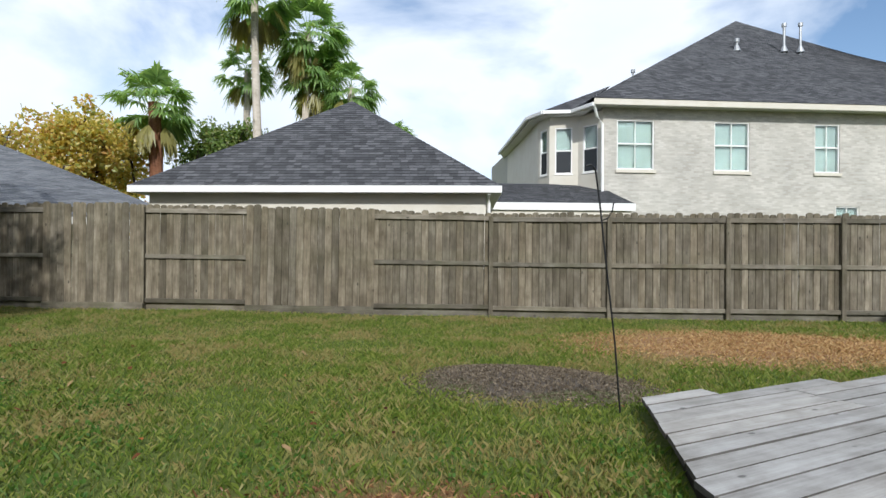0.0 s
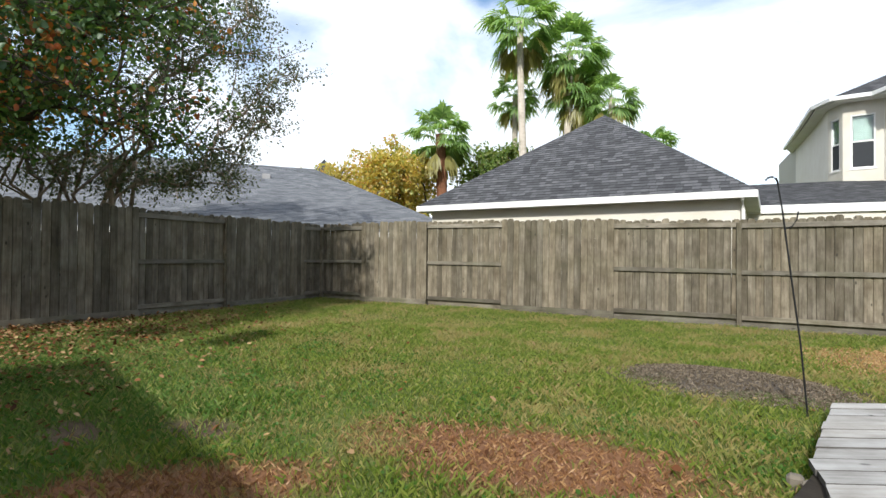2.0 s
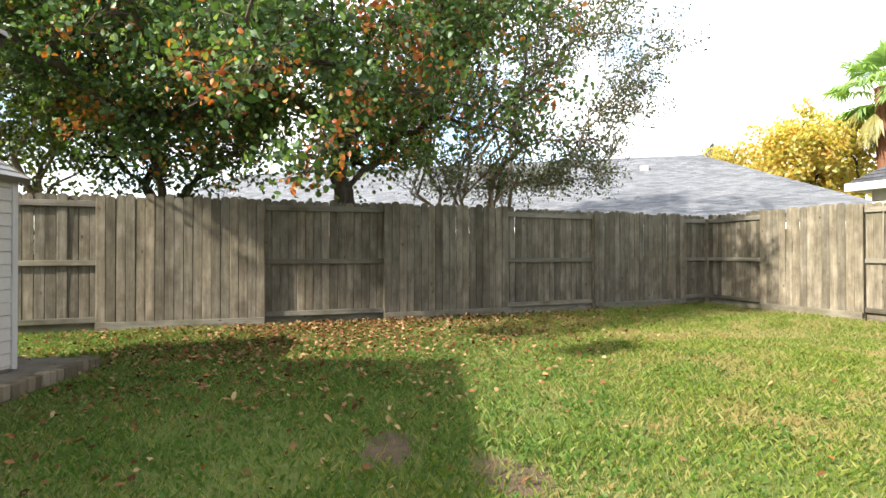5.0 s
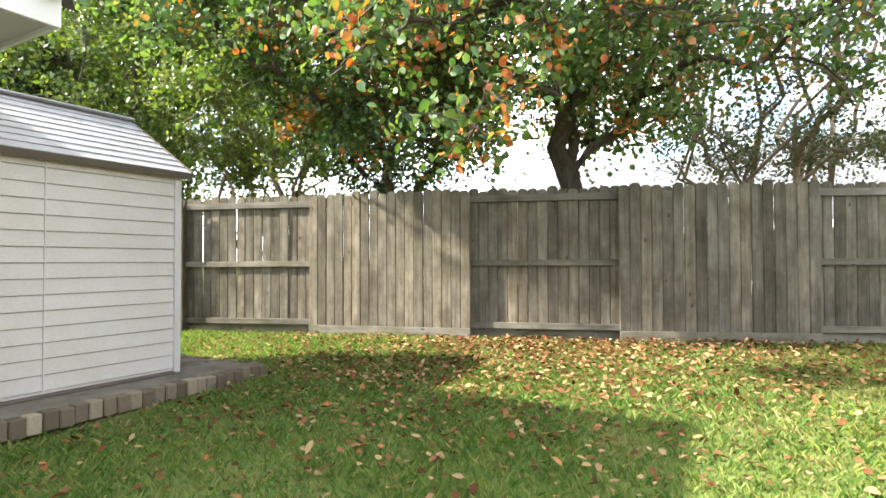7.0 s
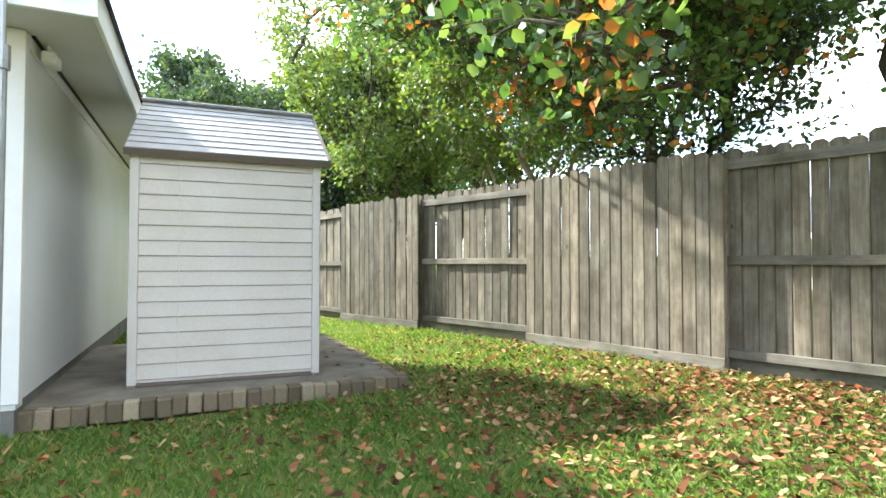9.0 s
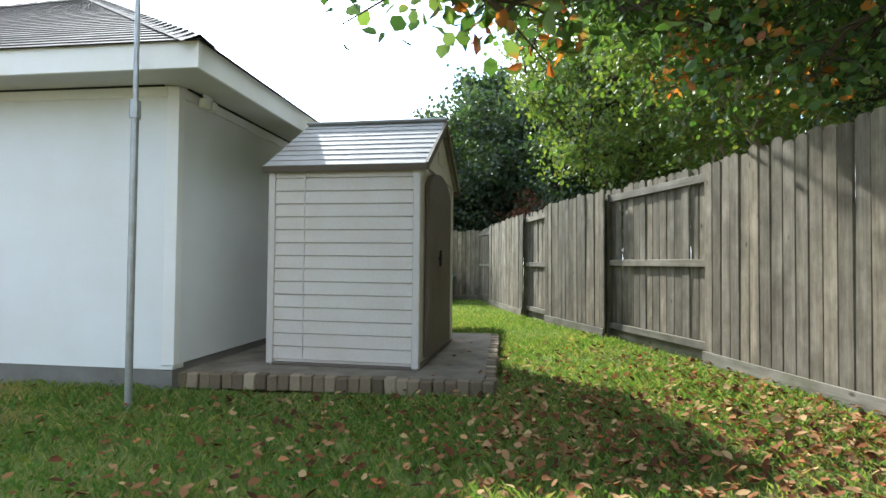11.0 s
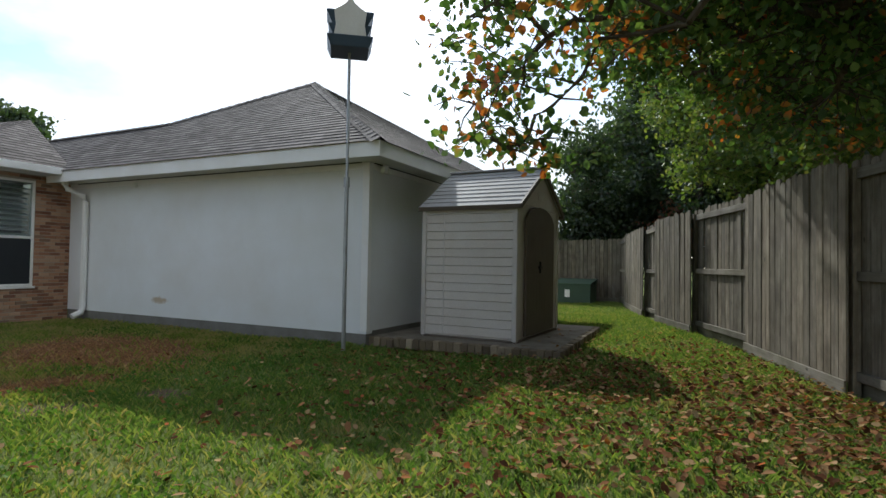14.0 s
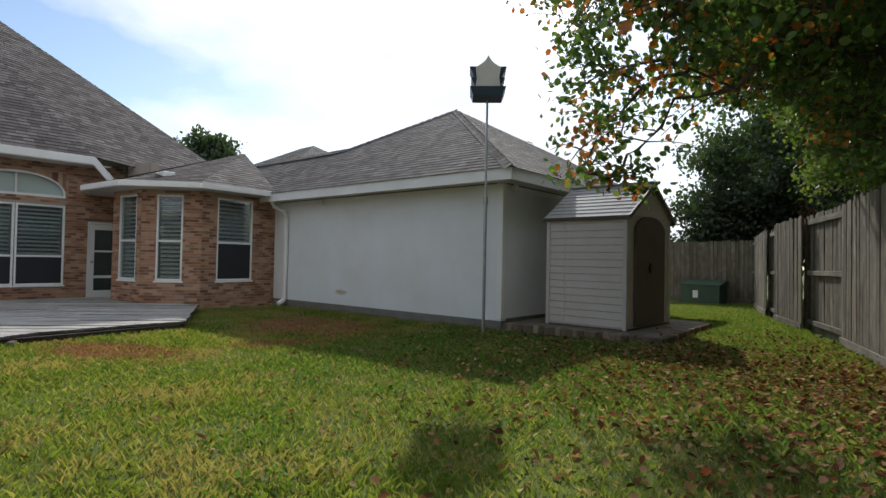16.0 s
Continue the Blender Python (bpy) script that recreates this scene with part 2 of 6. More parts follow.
SHEDTRIM = painted("shed_corner_resin", (0.56, 0.525, 0.495), 0.55, 0.1, 2.0)
SHEDDOOR = painted("shed_door_resin", (0.13, 0.105, 0.085), 0.6, 0.15, 2.0)
SHEDROOF = painted("shed_roof_resin", (0.34, 0.335, 0.335), 0.8, 0.25, 2.5, bump=0.2)
STEEL = painted("galvanised_steel", (0.42, 0.43, 0.44), 0.45, 0.3, 6.0, 0.7)
BLACKIRON = painted("black_iron", (0.02, 0.02, 0.02), 0.5, 0.2, 6.0, 0.3)
GREENBOX = painted("green_cabinet_paint", (0.05, 0.09, 0.06), 0.5, 0.2, 3.0)
WHITE = painted("white_plastic", (0.8, 0.8, 0.78), 0.4, 0.05, 3.0)
NAVY = painted("dark_blue_plastic", (0.05, 0.075, 0.11), 0.45, 0.1, 3.0)
PALE = painted("pale_plastic", (0.55, 0.53, 0.48), 0.5, 0.1, 3.0)
BRICK = brick_mat("red_brick", [(0.0, (0.17, 0.085, 0.058)), (0.3, (0.33, 0.17, 0.105)), (0.6, (0.42, 0.24, 0.15)), (0.85, (0.48, 0.32, 0.215)), (1.0, (0.22, 0.14, 0.10))], (0.4, 0.36, 0.3), False)
MORTAR = painted("mortar", (0.40, 0.35, 0.29), 0.95, 0.2, 4.0, bump=0.4)
EDGER = brick_mat("edging_brick", [(0.0, (0.10, 0.078, 0.052)), (0.6, (0.19, 0.148, 0.10)), (0.9, (0.25, 0.20, 0.14)), (1.0, (0.33, 0.27, 0.19))], (0.3, 0.28, 0.24), False)
PALEBRICK = brick_mat("pale_brick", [(0.0, (0.40, 0.37, 0.325)), (0.5, (0.46, 0.43, 0.38)), (1.0, (0.52, 0.49, 0.44))], (0.44, 0.42, 0.38))
SHINGLE = shingle_mat("brown_grey_shingle", [(0.0, (0.085, 0.074, 0.07)), (0.5, (0.135, 0.12, 0.114)), (1.0, (0.19, 0.17, 0.162))], (0.62, 0.6, 0.6), 0.22)
DARKSHINGLE = shingle_mat("charcoal_shingle", [(0.0, (0.052, 0.052, 0.055)), (0.5, (0.085, 0.085, 0.089)), (1.0, (0.13, 0.13, 0.135))], (0.75, 0.75, 0.77), 0.19)
GREYSHINGLE = shingle_mat("blue_grey_shingle", [(0.0, (0.12, 0.125, 0.135)), (0.5, (0.17, 0.175, 0.185)), (1.0, (0.22, 0.225, 0.235))], (0.8, 0.8, 0.82))
GLASS = glass_mat("window_glass", (0.74, 0.84, 0.815))
SCREEN = painted("insect_screen", (0.025, 0.028, 0.032), 0.6, 0.1, 5.0)
TEALBLIND = painted("green_grey_blind", (0.25, 0.29, 0.275), 0.5, 0.05, 3.0)
BLIND = painted("blind_slat", (0.66, 0.68, 0.66), 0.5, 0.05, 3.0)
# dark colour stands in for the unlit rooms behind the openings
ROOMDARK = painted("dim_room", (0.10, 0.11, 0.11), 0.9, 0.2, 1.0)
BARK = wood("bark", (0.05, 0.04, 0.03), (0.11, 0.09, 0.07), (0.19, 0.165, 0.135), "Z")
SMOOTHBARK = wood("smooth_bark", (0.17, 0.125, 0.085), (0.30, 0.23, 0.165), (0.42, 0.34, 0.26), "Z")
PALMBARK = wood("palm_bark", (0.36, 0.30, 0.24), (0.56, 0.49, 0.41), (0.68, 0.62, 0.54), "X", 0.0, 0.85, 0.3, 0.4)
PALMBROWN = wood("brown_palm_bark", (0.10, 0.045, 0.025), (0.2, 0.09, 0.05), (0.3, 0.16, 0.1), "X")
G1 = [(0.0, (0.035, 0.075, 0.022)), (0.5, (0.075, 0.145, 0.04)), (1.0, (0.15, 0.215, 0.065))]
AUT = [(0.0, (0.30, 0.06, 0.018)), (0.4, (0.42, 0.13, 0.03)), (0.75, (0.5, 0.22, 0.05)), (1.0, (0.25, 0.08, 0.03))]
LEAF_AUTUMN = leaf_mat("green_and_orange_leaf", G1, AUT, 0.31, 0.34, 0.035)
LEAF_MYRTLE = leaf_mat("small_grey_green_leaf", [(0.0, (0.03, 0.045, 0.018)), (0.6, (0.06, 0.08, 0.035)), (1.0, (0.11, 0.10, 0.045))])
LEAF_BRIGHT = leaf_mat("yellow_green_leaf", [(0.0, (0.07, 0.12, 0.022)), (0.6, (0.13, 0.20, 0.035)), (1.0, (0.22, 0.23, 0.06))], None, 0.5, 0.32, 0.06)
LEAF_DARK = leaf_mat("dark_green_leaf", [(0.0, (0.016, 0.032, 0.012)), (0.6, (0.03, 0.055, 0.022)), (1.0, (0.06, 0.085, 0.035))])
LEAF_GOLD = leaf_mat("gold_leaf", [(0.0, (0.46, 0.33, 0.06)), (0.5, (0.50, 0.39, 0.09)), (1.0, (0.26, 0.30, 0.07))], [(0.0, (0.48, 0.28, 0.06)), (1.0, (0.40, 0.22, 0.05))], 0.32)
LEAF_RED = leaf_mat("russet_leaf", [(0.0, (0.10, 0.035, 0.025)), (1.0, (0.2, 0.08, 0.04))])
PALMLEAF = leaf_mat("palm_leaf", [(0.0, (0.13, 0.21, 0.07)), (0.6, (0.21, 0.33, 0.11)), (1.0, (0.34, 0.44, 0.16))])
PALMDEAD = leaf_mat("yellow_palm_leaf", [(0.0, (0.22, 0.2, 0.06)), (1.0, (0.34, 0.3, 0.1))])
GRASS = leaf_mat("grass_blade", [(0.0, (0.085, 0.13, 0.022)), (0.5, (0.15, 0.20, 0.037)), (0.85, (0.225, 0.25, 0.06)), (1.0, (0.31, 0.27, 0.11))], [(0.0, (0.20, 0.20, 0.07)), (0.6, (0.30, 0.26, 0.11)), (1.0, (0.30, 0.21, 0.10))], 0.39, 0.4, 0.015)
LUSH = leaf_mat("lush_grass_blade", [(0.0, (0.058, 0.115, 0.025)), (0.5, (0.11, 0.178, 0.042)), (0.85, (0.18, 0.225, 0.064)), (1.0, (0.27, 0.25, 0.10))], [(0.0, (0.17, 0.19, 0.07)), (1.0, (0.26, 0.22, 0.10))], 0.26, 0.35, 0.015)
WEED = leaf_mat("clover_leaf", [(0.0, (0.05, 0.11, 0.02)), (1.0, (0.09, 0.165, 0.035))], None, 0.5, 0.4, 0.008)
LITTER = leaf_mat("fallen_leaf", [(0.0, (0.045, 0.024, 0.014)), (0.35, (0.135, 0.055, 0.026)), (0.6, (0.215, 0.105, 0.05)), (0.8, (0.30, 0.19, 0.10)), (0.93, (0.38, 0.27, 0.13)), (1.0, (0.34, 0.09, 0.03))], None, 0.5, 0.12, 0.0)
STRAW = leaf_mat("dead_grass_blade", [(0.0, (0.14, 0.062, 0.03)), (0.5, (0.27, 0.135, 0.062)), (1.0, (0.40, 0.25, 0.12))], None, 0.5, 0.2)
STRAW_PALE = leaf_mat("pale_straw_blade", [(0.0, (0.26, 0.14, 0.065)), (0.5, (0.40, 0.25, 0.12)), (1.0, (0.52, 0.38, 0.2))], None, 0.5, 0.2, 0.0)
CHIPS = leaf_mat("mulch_chip", [(0.0, (0.085, 0.066, 0.046)), (0.5, (0.155, 0.122, 0.088)), (1.0, (0.25, 0.205, 0.152))], None, 0.5, 0.05, 0.0)

# bare patches of the lawn: centre, half axes, turn, kind
PATCHES = [((-0.9, 5.55), (1.25, 0.85), 10, "mulch"), ((1.9, 8.85), (3.4, 1.7), 20, "straw"), ((-1.0, 2.25), (1.5, 0.75), 18, "red"),
           ((-0.75, -1.3), (2.0, 1.5), -20, "red"), ((-2.1, 0.4), (1.0, 0.45), 60, "red"), ((-3.55, 0.15), (0.4, 0.25), 0, "mud"), ((-3.1, 0.85), (0.4, 0.28), 20, "mud")]


def ground_material():
    m, nt, b, tc = base_mat("lawn_soil", 0.95, 0, 0.1)
    v = tc.outputs["Object"]
    n1 = noise_node(nt, v, 1.1, 6, 0.65)
    n2 = noise_node(nt, v, 14, 4, 0.6)
    n3 = noise_node(nt, v, 60, 3, 0.6)
    r = ramp_node(nt, [(0.3, (0.07, 0.095, 0.02)), (0.5, (0.115, 0.145, 0.034)), (0.7, (0.20, 0.19, 0.075))])
    nt.links.new(maths(nt, "ADD", maths(nt, "MULTIPLY", n1, 0.5), maths(nt, "MULTIPLY", n2, 0.5)), r.inputs["Fac"])
    c = r.outputs["Color"]
    kinds = {"mulch": [(0.3, (0.075, 0.06, 0.048)), (0.7, (0.17, 0.145, 0.12))], "straw": [(0.3, (0.22, 0.12, 0.06)), (0.7, (0.40, 0.25, 0.13))],
             "red": [(0.3, (0.13, 0.062, 0.034)), (0.7, (0.29, 0.15, 0.075))], "mud": [(0.3, (0.075, 0.054, 0.034)), (0.7, (0.16, 0.115, 0.07))]}
    for (cx, cy), (ax, ay), turn, kind in PATCHES:
        mp = nt.nodes.new("ShaderNodeMapping")
        mp.vector_type = "TEXTURE"
        mp.inputs["Location"].default_value = (cx, cy, 0)
        mp.inputs["Rotation"].default_value = (0, 0, radians(turn))
        mp.inputs["Scale"].default_value = (ax, ay, 1000)
        nt.links.new(v, mp.inputs["Vector"])
        ln = nt.nodes.new("ShaderNodeVectorMath")
        ln.operation = "LENGTH"
        nt.links.new(mp.outputs[0], ln.inputs[0])
        d = maths(nt, "ADD", ln.outputs["Value"], maths(nt, "MULTIPLY", maths(nt, "SUBTRACT", noise_node(nt, v, 2.6, 6, 0.7), 0.5), 1.6))
        mk = ramp_node(nt, [(0.6, (1, 1, 1)), (1.05, (0, 0, 0))])
        nt.links.new(d, mk.inputs["Fac"])
        kr = ramp_node(nt, kinds[kind])
        nt.links.new(maths(nt, "ADD", maths(nt, "MULTIPLY", n2, 0.55), maths(nt, "MULTIPLY", n3, 0.45)), kr.inputs["Fac"])
        c = mixed(nt, mk.outputs["Color"], c, kr.outputs["Color"])
    nt.links.new(c, b.inputs["Base Color"])
    bumped(nt, b, maths(nt, "ADD", n2, n3), 0.8, 0.03)
    return m


SOIL = ground_material()


def stained_wall():
    """White wall paint with one rusty stain low on the wall."""
    m = painted("stained_white_wall_paint", (0.74, 0.75, 0.75), 0.7, 0.10, 0.8)
    nt = m.node_tree
    b = nt.nodes["Principled BSDF"]
    src = b.inputs["Base Color"].links[0].from_socket
    tc = nt.nodes.new("ShaderNodeTexCoord")
    mp = nt.nodes.new("ShaderNodeMapping")
    mp.vector_type = "TEXTURE"
    mp.inputs["Location"].default_value = (4.55, 0, 0.36)
    mp.inputs["Scale"].default_value = (0.26, 5, 0.07)
    nt.links.new(tc.outputs["Object"], mp.inputs["Vector"])
    ln = nt.nodes.new("ShaderNodeVectorMath")
    ln.operation = "LENGTH"
    nt.links.new(mp.outputs[0], ln.inputs[0])
    d = maths(nt, "ADD", ln.outputs["Value"], maths(nt, "MULTIPLY", maths(nt, "SUBTRACT", noise_node(nt, tc.outputs["Object"], 14, 4), 0.5), 1.6))
    mk = ramp_node(nt, [(0.5, (0.75, 0.75, 0.75)), (1.1, (0, 0, 0))])
    nt.links.new(d, mk.inputs["Fac"])
    nt.links.new(mixed(nt, mk.outputs["Color"], src, (0.42, 0.30, 0.16)), b.inputs["Base Color"])
    return m


STAINED = stained_wall()


# ---- mesh helpers ----
def part(name, bm, material, parent=None, label="", matrix=None):
    me = bpy.data.meshes.new(name)
    if isinstance(bm, bmesh.types.BMesh):
        bmesh.ops.recalc_face_normals(bm, faces=bm.faces)
        bm.to_mesh(me)
        bm.free()
    else:
        me.from_pydata(*bm)
    me.materials.append(material)
    ob = new(name, me)
    if parent:
        ob.parent = parent
    if matrix is not None:
        ob.matrix_local = matrix
    if label:
        ob["label"] = label
    return ob


def share(name, me, parent, matrix):
    ob = new(name, me)
    ob.parent = parent
    ob.matrix_local = matrix
    return ob


def thing(name, matrix, label, category, group="", kind=""):
    ob = new(name)
    ob.matrix_world = matrix
    ob.empty_display_size = 0.2
    return tagged(ob, label, category, group, kind)


def box(bm, x0, x1, y0, y1, z0, z1, bevel=0.0):
    m = Matrix.LocRotScale(((x0 + x1) / 2, (y0 + y1) / 2, (z0 + z1) / 2), None, (abs(x1 - x0), abs(y1 - y0), abs(z1 - z0)))
    r = bmesh.ops.create_cube(bm, size=1, matrix=m)
    if bevel:
        es = {e for v in r["verts"] for e in v.link_edges}
        bmesh.ops.bevel(bm, geom=list(es), offset=bevel, segments=1, affect="EDGES")
    return bm


def boxes(*dims, bevel=0.0):
    bm = bmesh.new()
    for d in dims:
        box(bm, *d, bevel=bevel)
    return bm


def prism(pts, z0, z1):
    """An upright prism over the outline pts (x, y)."""
    bm = bmesh.new()
    lo = [bm.verts.new((x, y, z0)) for x, y in pts]
    hi = [bm.verts.new((x, y, z1)) for x, y in pts]
    bm.faces.new(lo[::-1])
    bm.faces.new(hi)
    n = len(pts)
    for i in range(n):
        bm.faces.new((lo[i], lo[(i + 1) % n], hi[(i + 1) % n], hi[i]))
    return bm


def slab(quad, thick):
    """A solid plate under the given outline of 3D points."""
    n = (Vector(quad[1]) - Vector(quad[0])).cross(Vector(quad[-1]) - Vector(quad[0])).normalized()
    if n.z < 0:
        n = -n
    bm = bmesh.new()
    top = [bm.verts.new(p) for p in quad]
    low = [bm.verts.new(Vector(p) - n * thick) for p in quad]
    bm.faces.new(top)
    bm.faces.new(low[::-1])
    k = len(quad)
    for i in range(k):
        bm.faces.new((low[i], low[(i + 1) % k], top[(i + 1) % k], top[i]))
    return bm


def tube(points, radii, sides=7):
    """Vertices and faces of a tapered tube along the points."""
    vs, fs = [], []
    pts = [Vector(p) for p in points]
    for i, p in enumerate(pts):
        d = (pts[min(i + 1, len(pts) - 1)] - pts[max(i - 1, 0)]).normalized()
        a = d.orthogonal().normalized() if abs(d.z) < 0.99 else Vector((1, 0, 0))
        b = d.cross(a)
        for k in range(sides):
            t = 2 * math.pi * k / sides
            vs.append(p + (a * math.cos(t) + b * math.sin(t)) * radii[i])
    for i in range(len(pts) - 1):
        for k in range(sides):
            k2 = (k + 1) % sides
            fs.append((i * sides + k, i * sides + k2, (i + 1) * sides + k2, (i + 1) * sides + k))
    fs.append(tuple(range(sides))[::-1])
    fs.append(tuple((len(pts) - 1) * sides + k for k in range(sides)))
    return vs, [], fs


def joined(*geos):
    vs, fs = [], []
    for v, _, f in geos:
        o = len(vs)
        vs += v
        fs += [tuple(i + o for i in q) for q in f]
    return vs, [], fs


def shingles(name, eave_a, eave_b, top_b, top_a, material, parent, course=0.145, label=""):
    """A roof slope laid in overlapping courses from the eave up: one mesh with stepped lips."""
    A, B, C, D = (Vector(p) for p in (eave_a, eave_b, top_b, top_a))
    u = (B - A).normalized()
    n = u.cross(D - A if (D - A).length > 0.01 else C - A).normalized()
    if n.z < 0:
        n = -n
    w = n.cross(u)
    if w.z < 0:
        w = -w
    hgt = max((C - A).dot(w), (D - A).dot(w))
    steps = max(1, int(hgt / course))
    vs, fs, uvs = [], [], []
    lip = 0.009
    for i in range(steps + 1):
        p0, q0 = A.lerp(D, i / steps), B.lerp(C, i / steps)
        vs += [p0, q0, q0 + n * lip, p0 + n * lip]
    for i in range(steps):
        f0, f1 = i / steps, (i + 1) / steps
        p0, q0, p1, q1 = A.lerp(D, f0), B.lerp(C, f0), A.lerp(D, f1), B.lerp(C, f1)
        o = 4 * i
        fs += [(o, o + 1, o + 2, o + 3), (o + 3, o + 2, o + 5, o + 4)]
        uvs += [((p - A).dot(u) + 0.11 * (i % 3), (p - A).dot(w) * 0.145 / (hgt / steps)) for p in (p0, q0, q0, p0, p0, q0, q1, p1)]
    ob = part(name, (vs, [], fs), material, parent, label)
    lay = ob.data.uv_layers.new(name="UVMap")
    for k, c in enumerate(uvs):
        lay.data[k].uv = c
    return ob


def flat_uv(ob, fx, fy):
    lay = ob.data.uv_layers.new(name="UVMap")
    for loop in ob.data.loops:
        p = ob.data.vertices[loop.vertex_index].co
        lay.data[loop.index].uv = (fx(p), fy(p))


def smooth(ob):
    for p in ob.data.polygons:
        p.use_smooth = True
    return ob


def turn_to(x, y, angle, z=0.0):
    return pose(x, y, z, 0, 0, angle)


def ease(t):
    t = np.clip(t, 0.0, 1.0)
    return t * t * (3 - 2 * t)


def ground_z(x, y):
    """Height of the lawn: it falls gently from the side fence, with a hollow before the shed pad."""
    return -0.13 * ease((x + 10) / 8.5) - 0.05 * ease((x + 8.2) / 1.4) * ease((-3.0 - x) / 1.6) * ease((-1.4 - y) / 1.5)


# ---- the ground ----
def ground_sheet():
    near = np.linspace(-16, 14, 151)
    far = np.array([18, 24, 34, 50, 80, 130, 220, 400])
    xs = np.concatenate([(-far[::-1] - 2), near, far + 0.0])
    ys = np.concatenate([(-far[::-1] - 2), np.linspace(-18, 16, 171), far + 1.0])
    vs, fs = [], []
    for y in ys:
        for x in xs:
            z = ground_z(x, y)
            if -16 <= x <= 14 and -18 <= y <= 16:
                z += 0.018 * noise.noise((x * 0.9, y * 0.9, 3.1)) + 0.008 * noise.noise((x * 4, y * 4, 1.7))
                for (cx, cy), (ax, ay), t, kind in PATCHES:
                    if kind == "mulch":
                        d = ((x - cx) / ax) ** 2 + ((y - cy) / ay) ** 2
                        z += 0.10 * max(0.0, 1 - d) ** 1.0
                    if kind == "straw":
                        d = ((x - cx) / ax) ** 2 + ((y - cy) / ay) ** 2
                        z += 0.05 * max(0.0, 1 - d)
            vs.append((x, y, z))
    w = len(xs)
    for j in range(len(ys) - 1):
        for i in range(w - 1):
            fs.append((j * w + i, j * w + i + 1, (j + 1) * w + i + 1, (j + 1) * w + i))
    ob = part("ground", (vs, [], fs), SOIL)
    smooth(ob)
    return tagged(ob, "uneven green lawn with bare reddish soil patches", "lawn", "", "structure")


ground_sheet()

# ---- fences ----
PICKET_W = 0.142


def picket_mesh(h, cut, slack):
    """A dog-eared board of height h."""
    w, t, e = PICKET_W - 0.0008, 0.017, 0.028
    outline = [(-w / 2, 0), (w / 2, 0), (w / 2, h - e), (w / 2 - e, h), (-w / 2 + e + cut, h), (-w / 2, h - e)]
    bm = bmesh.new()
    a = [bm.verts.new((x * (1 - 0.019 / w), 0, z)) for x, z in outline]
    b = [bm.verts.new((x * (1 + slack / w), t, z)) for x, z in outline]
    bm.faces.new(a)
    bm.faces.new(b[::-1])
    for i in range(6):
        j = (i + 1) % 6
        bm.faces.new((a[i], b[i], b[j], a[j]))
    bmesh.ops.recalc_face_normals(bm, faces=bm.faces)
    me = bpy.data.meshes.new("picket")
    bm.to_mesh(me)
    bm.free()
    me.materials.append(FENCE)
    return me


PICKETS = [picket_mesh(1.965 + 0.007 * k, 0.002 * k, -0.002 if k == 5 else 0.005) for k in range(8)]
rnd = random.Random(7)


def fence_panel(parent, p, q, proud, base_p, base_q, lap=0.0):
    """One bay of the fence between two posts; y of the local frame points away from the yard."""
    d = Vector((q[0] - p[0], q[1] - p[1], 0))
    L = d.length
    ang = math.degrees(math.atan2(d.y, d.x))
    m = turn_to(p[0], p[1], ang)
    slope = (base_q - base_p) / L
    shear = Matrix.Identity(4)
    shear[2][0], shear[2][3] = slope, base_p
    m = m @ shear
    inv = parent.matrix_world.inverted()
    y_board = -0.085 if proud else 0.045
    ov = 0.06 if proud else lap
    count = max(3, round((L + 2 * ov) / PICKET_W))
    step = (L + 2 * ov) / count
    for i in range(count):
        x = -ov + step * (i + 0.5)
        s = step / PICKET_W
        k = Matrix.Translation((x + rnd.uniform(-0.0015, 0.0015), y_board + rnd.uniform(-0.004, 0.004), 0.145 + rnd.uniform(-0.012, 0.012))) @ Euler((rnd.gauss(0, 0.004), rnd.gauss(0, 0.0015), rnd.gauss(0, 0.018))).to_matrix().to_4x4() @ Matrix.Diagonal((s, 1, 1, 1))
        share("picket", rnd.choice(PICKETS), parent, inv @ m @ k)
    # rails stand between board and post
    for z, hh in ((2.0, 0.095), (1.08, 0.085), (0.19, 0.085)):
        y0, y1 = (-0.066, -0.03) if proud else (0.0, 0.043)
        part("rail", boxes((0.03 if not proud else -0.03, L - 0.03, y0, y1, z - hh / 2, z + hh / 2), bevel=0.004), RAIL, parent, "", inv @ m)
    kb = (-0.108, -0.087) if proud else (0.064, 0.084)
    part("kickboard", boxes((-ov, L + ov, kb[0], kb[1], -0.03, 0.155), bevel=0.004), RAIL, parent, "", inv @ m)


def fence_line(name, label, pts, proud_flags):
    f = thing(name, turn_to(pts[0][0], pts[0][1], 0, ground_z(*pts[0])), label, "fence")
    inv = f.matrix_world.inverted()
    for (x, y) in pts:
        part("post", boxes((-0.045, 0.045, -0.028, 0.042, -0.3, 2.06), bevel=0.006), FENCE, f, "", inv @ turn_to(x, y, math.degrees(math.atan2(pts[-1][1] - pts[0][1], pts[-1][0] - pts[0][0])), ground_z(x, y)))
    for i, pr in enumerate(proud_flags):
        fence_panel(f, pts[i], pts[i + 1], pr, ground_z(*pts[i]), ground_z(*pts[i + 1]), 0.12 if any(proud_flags[max(0, i - 1):i]) and any(proud_flags[i + 1:i + 2]) else 0.0)
    return f


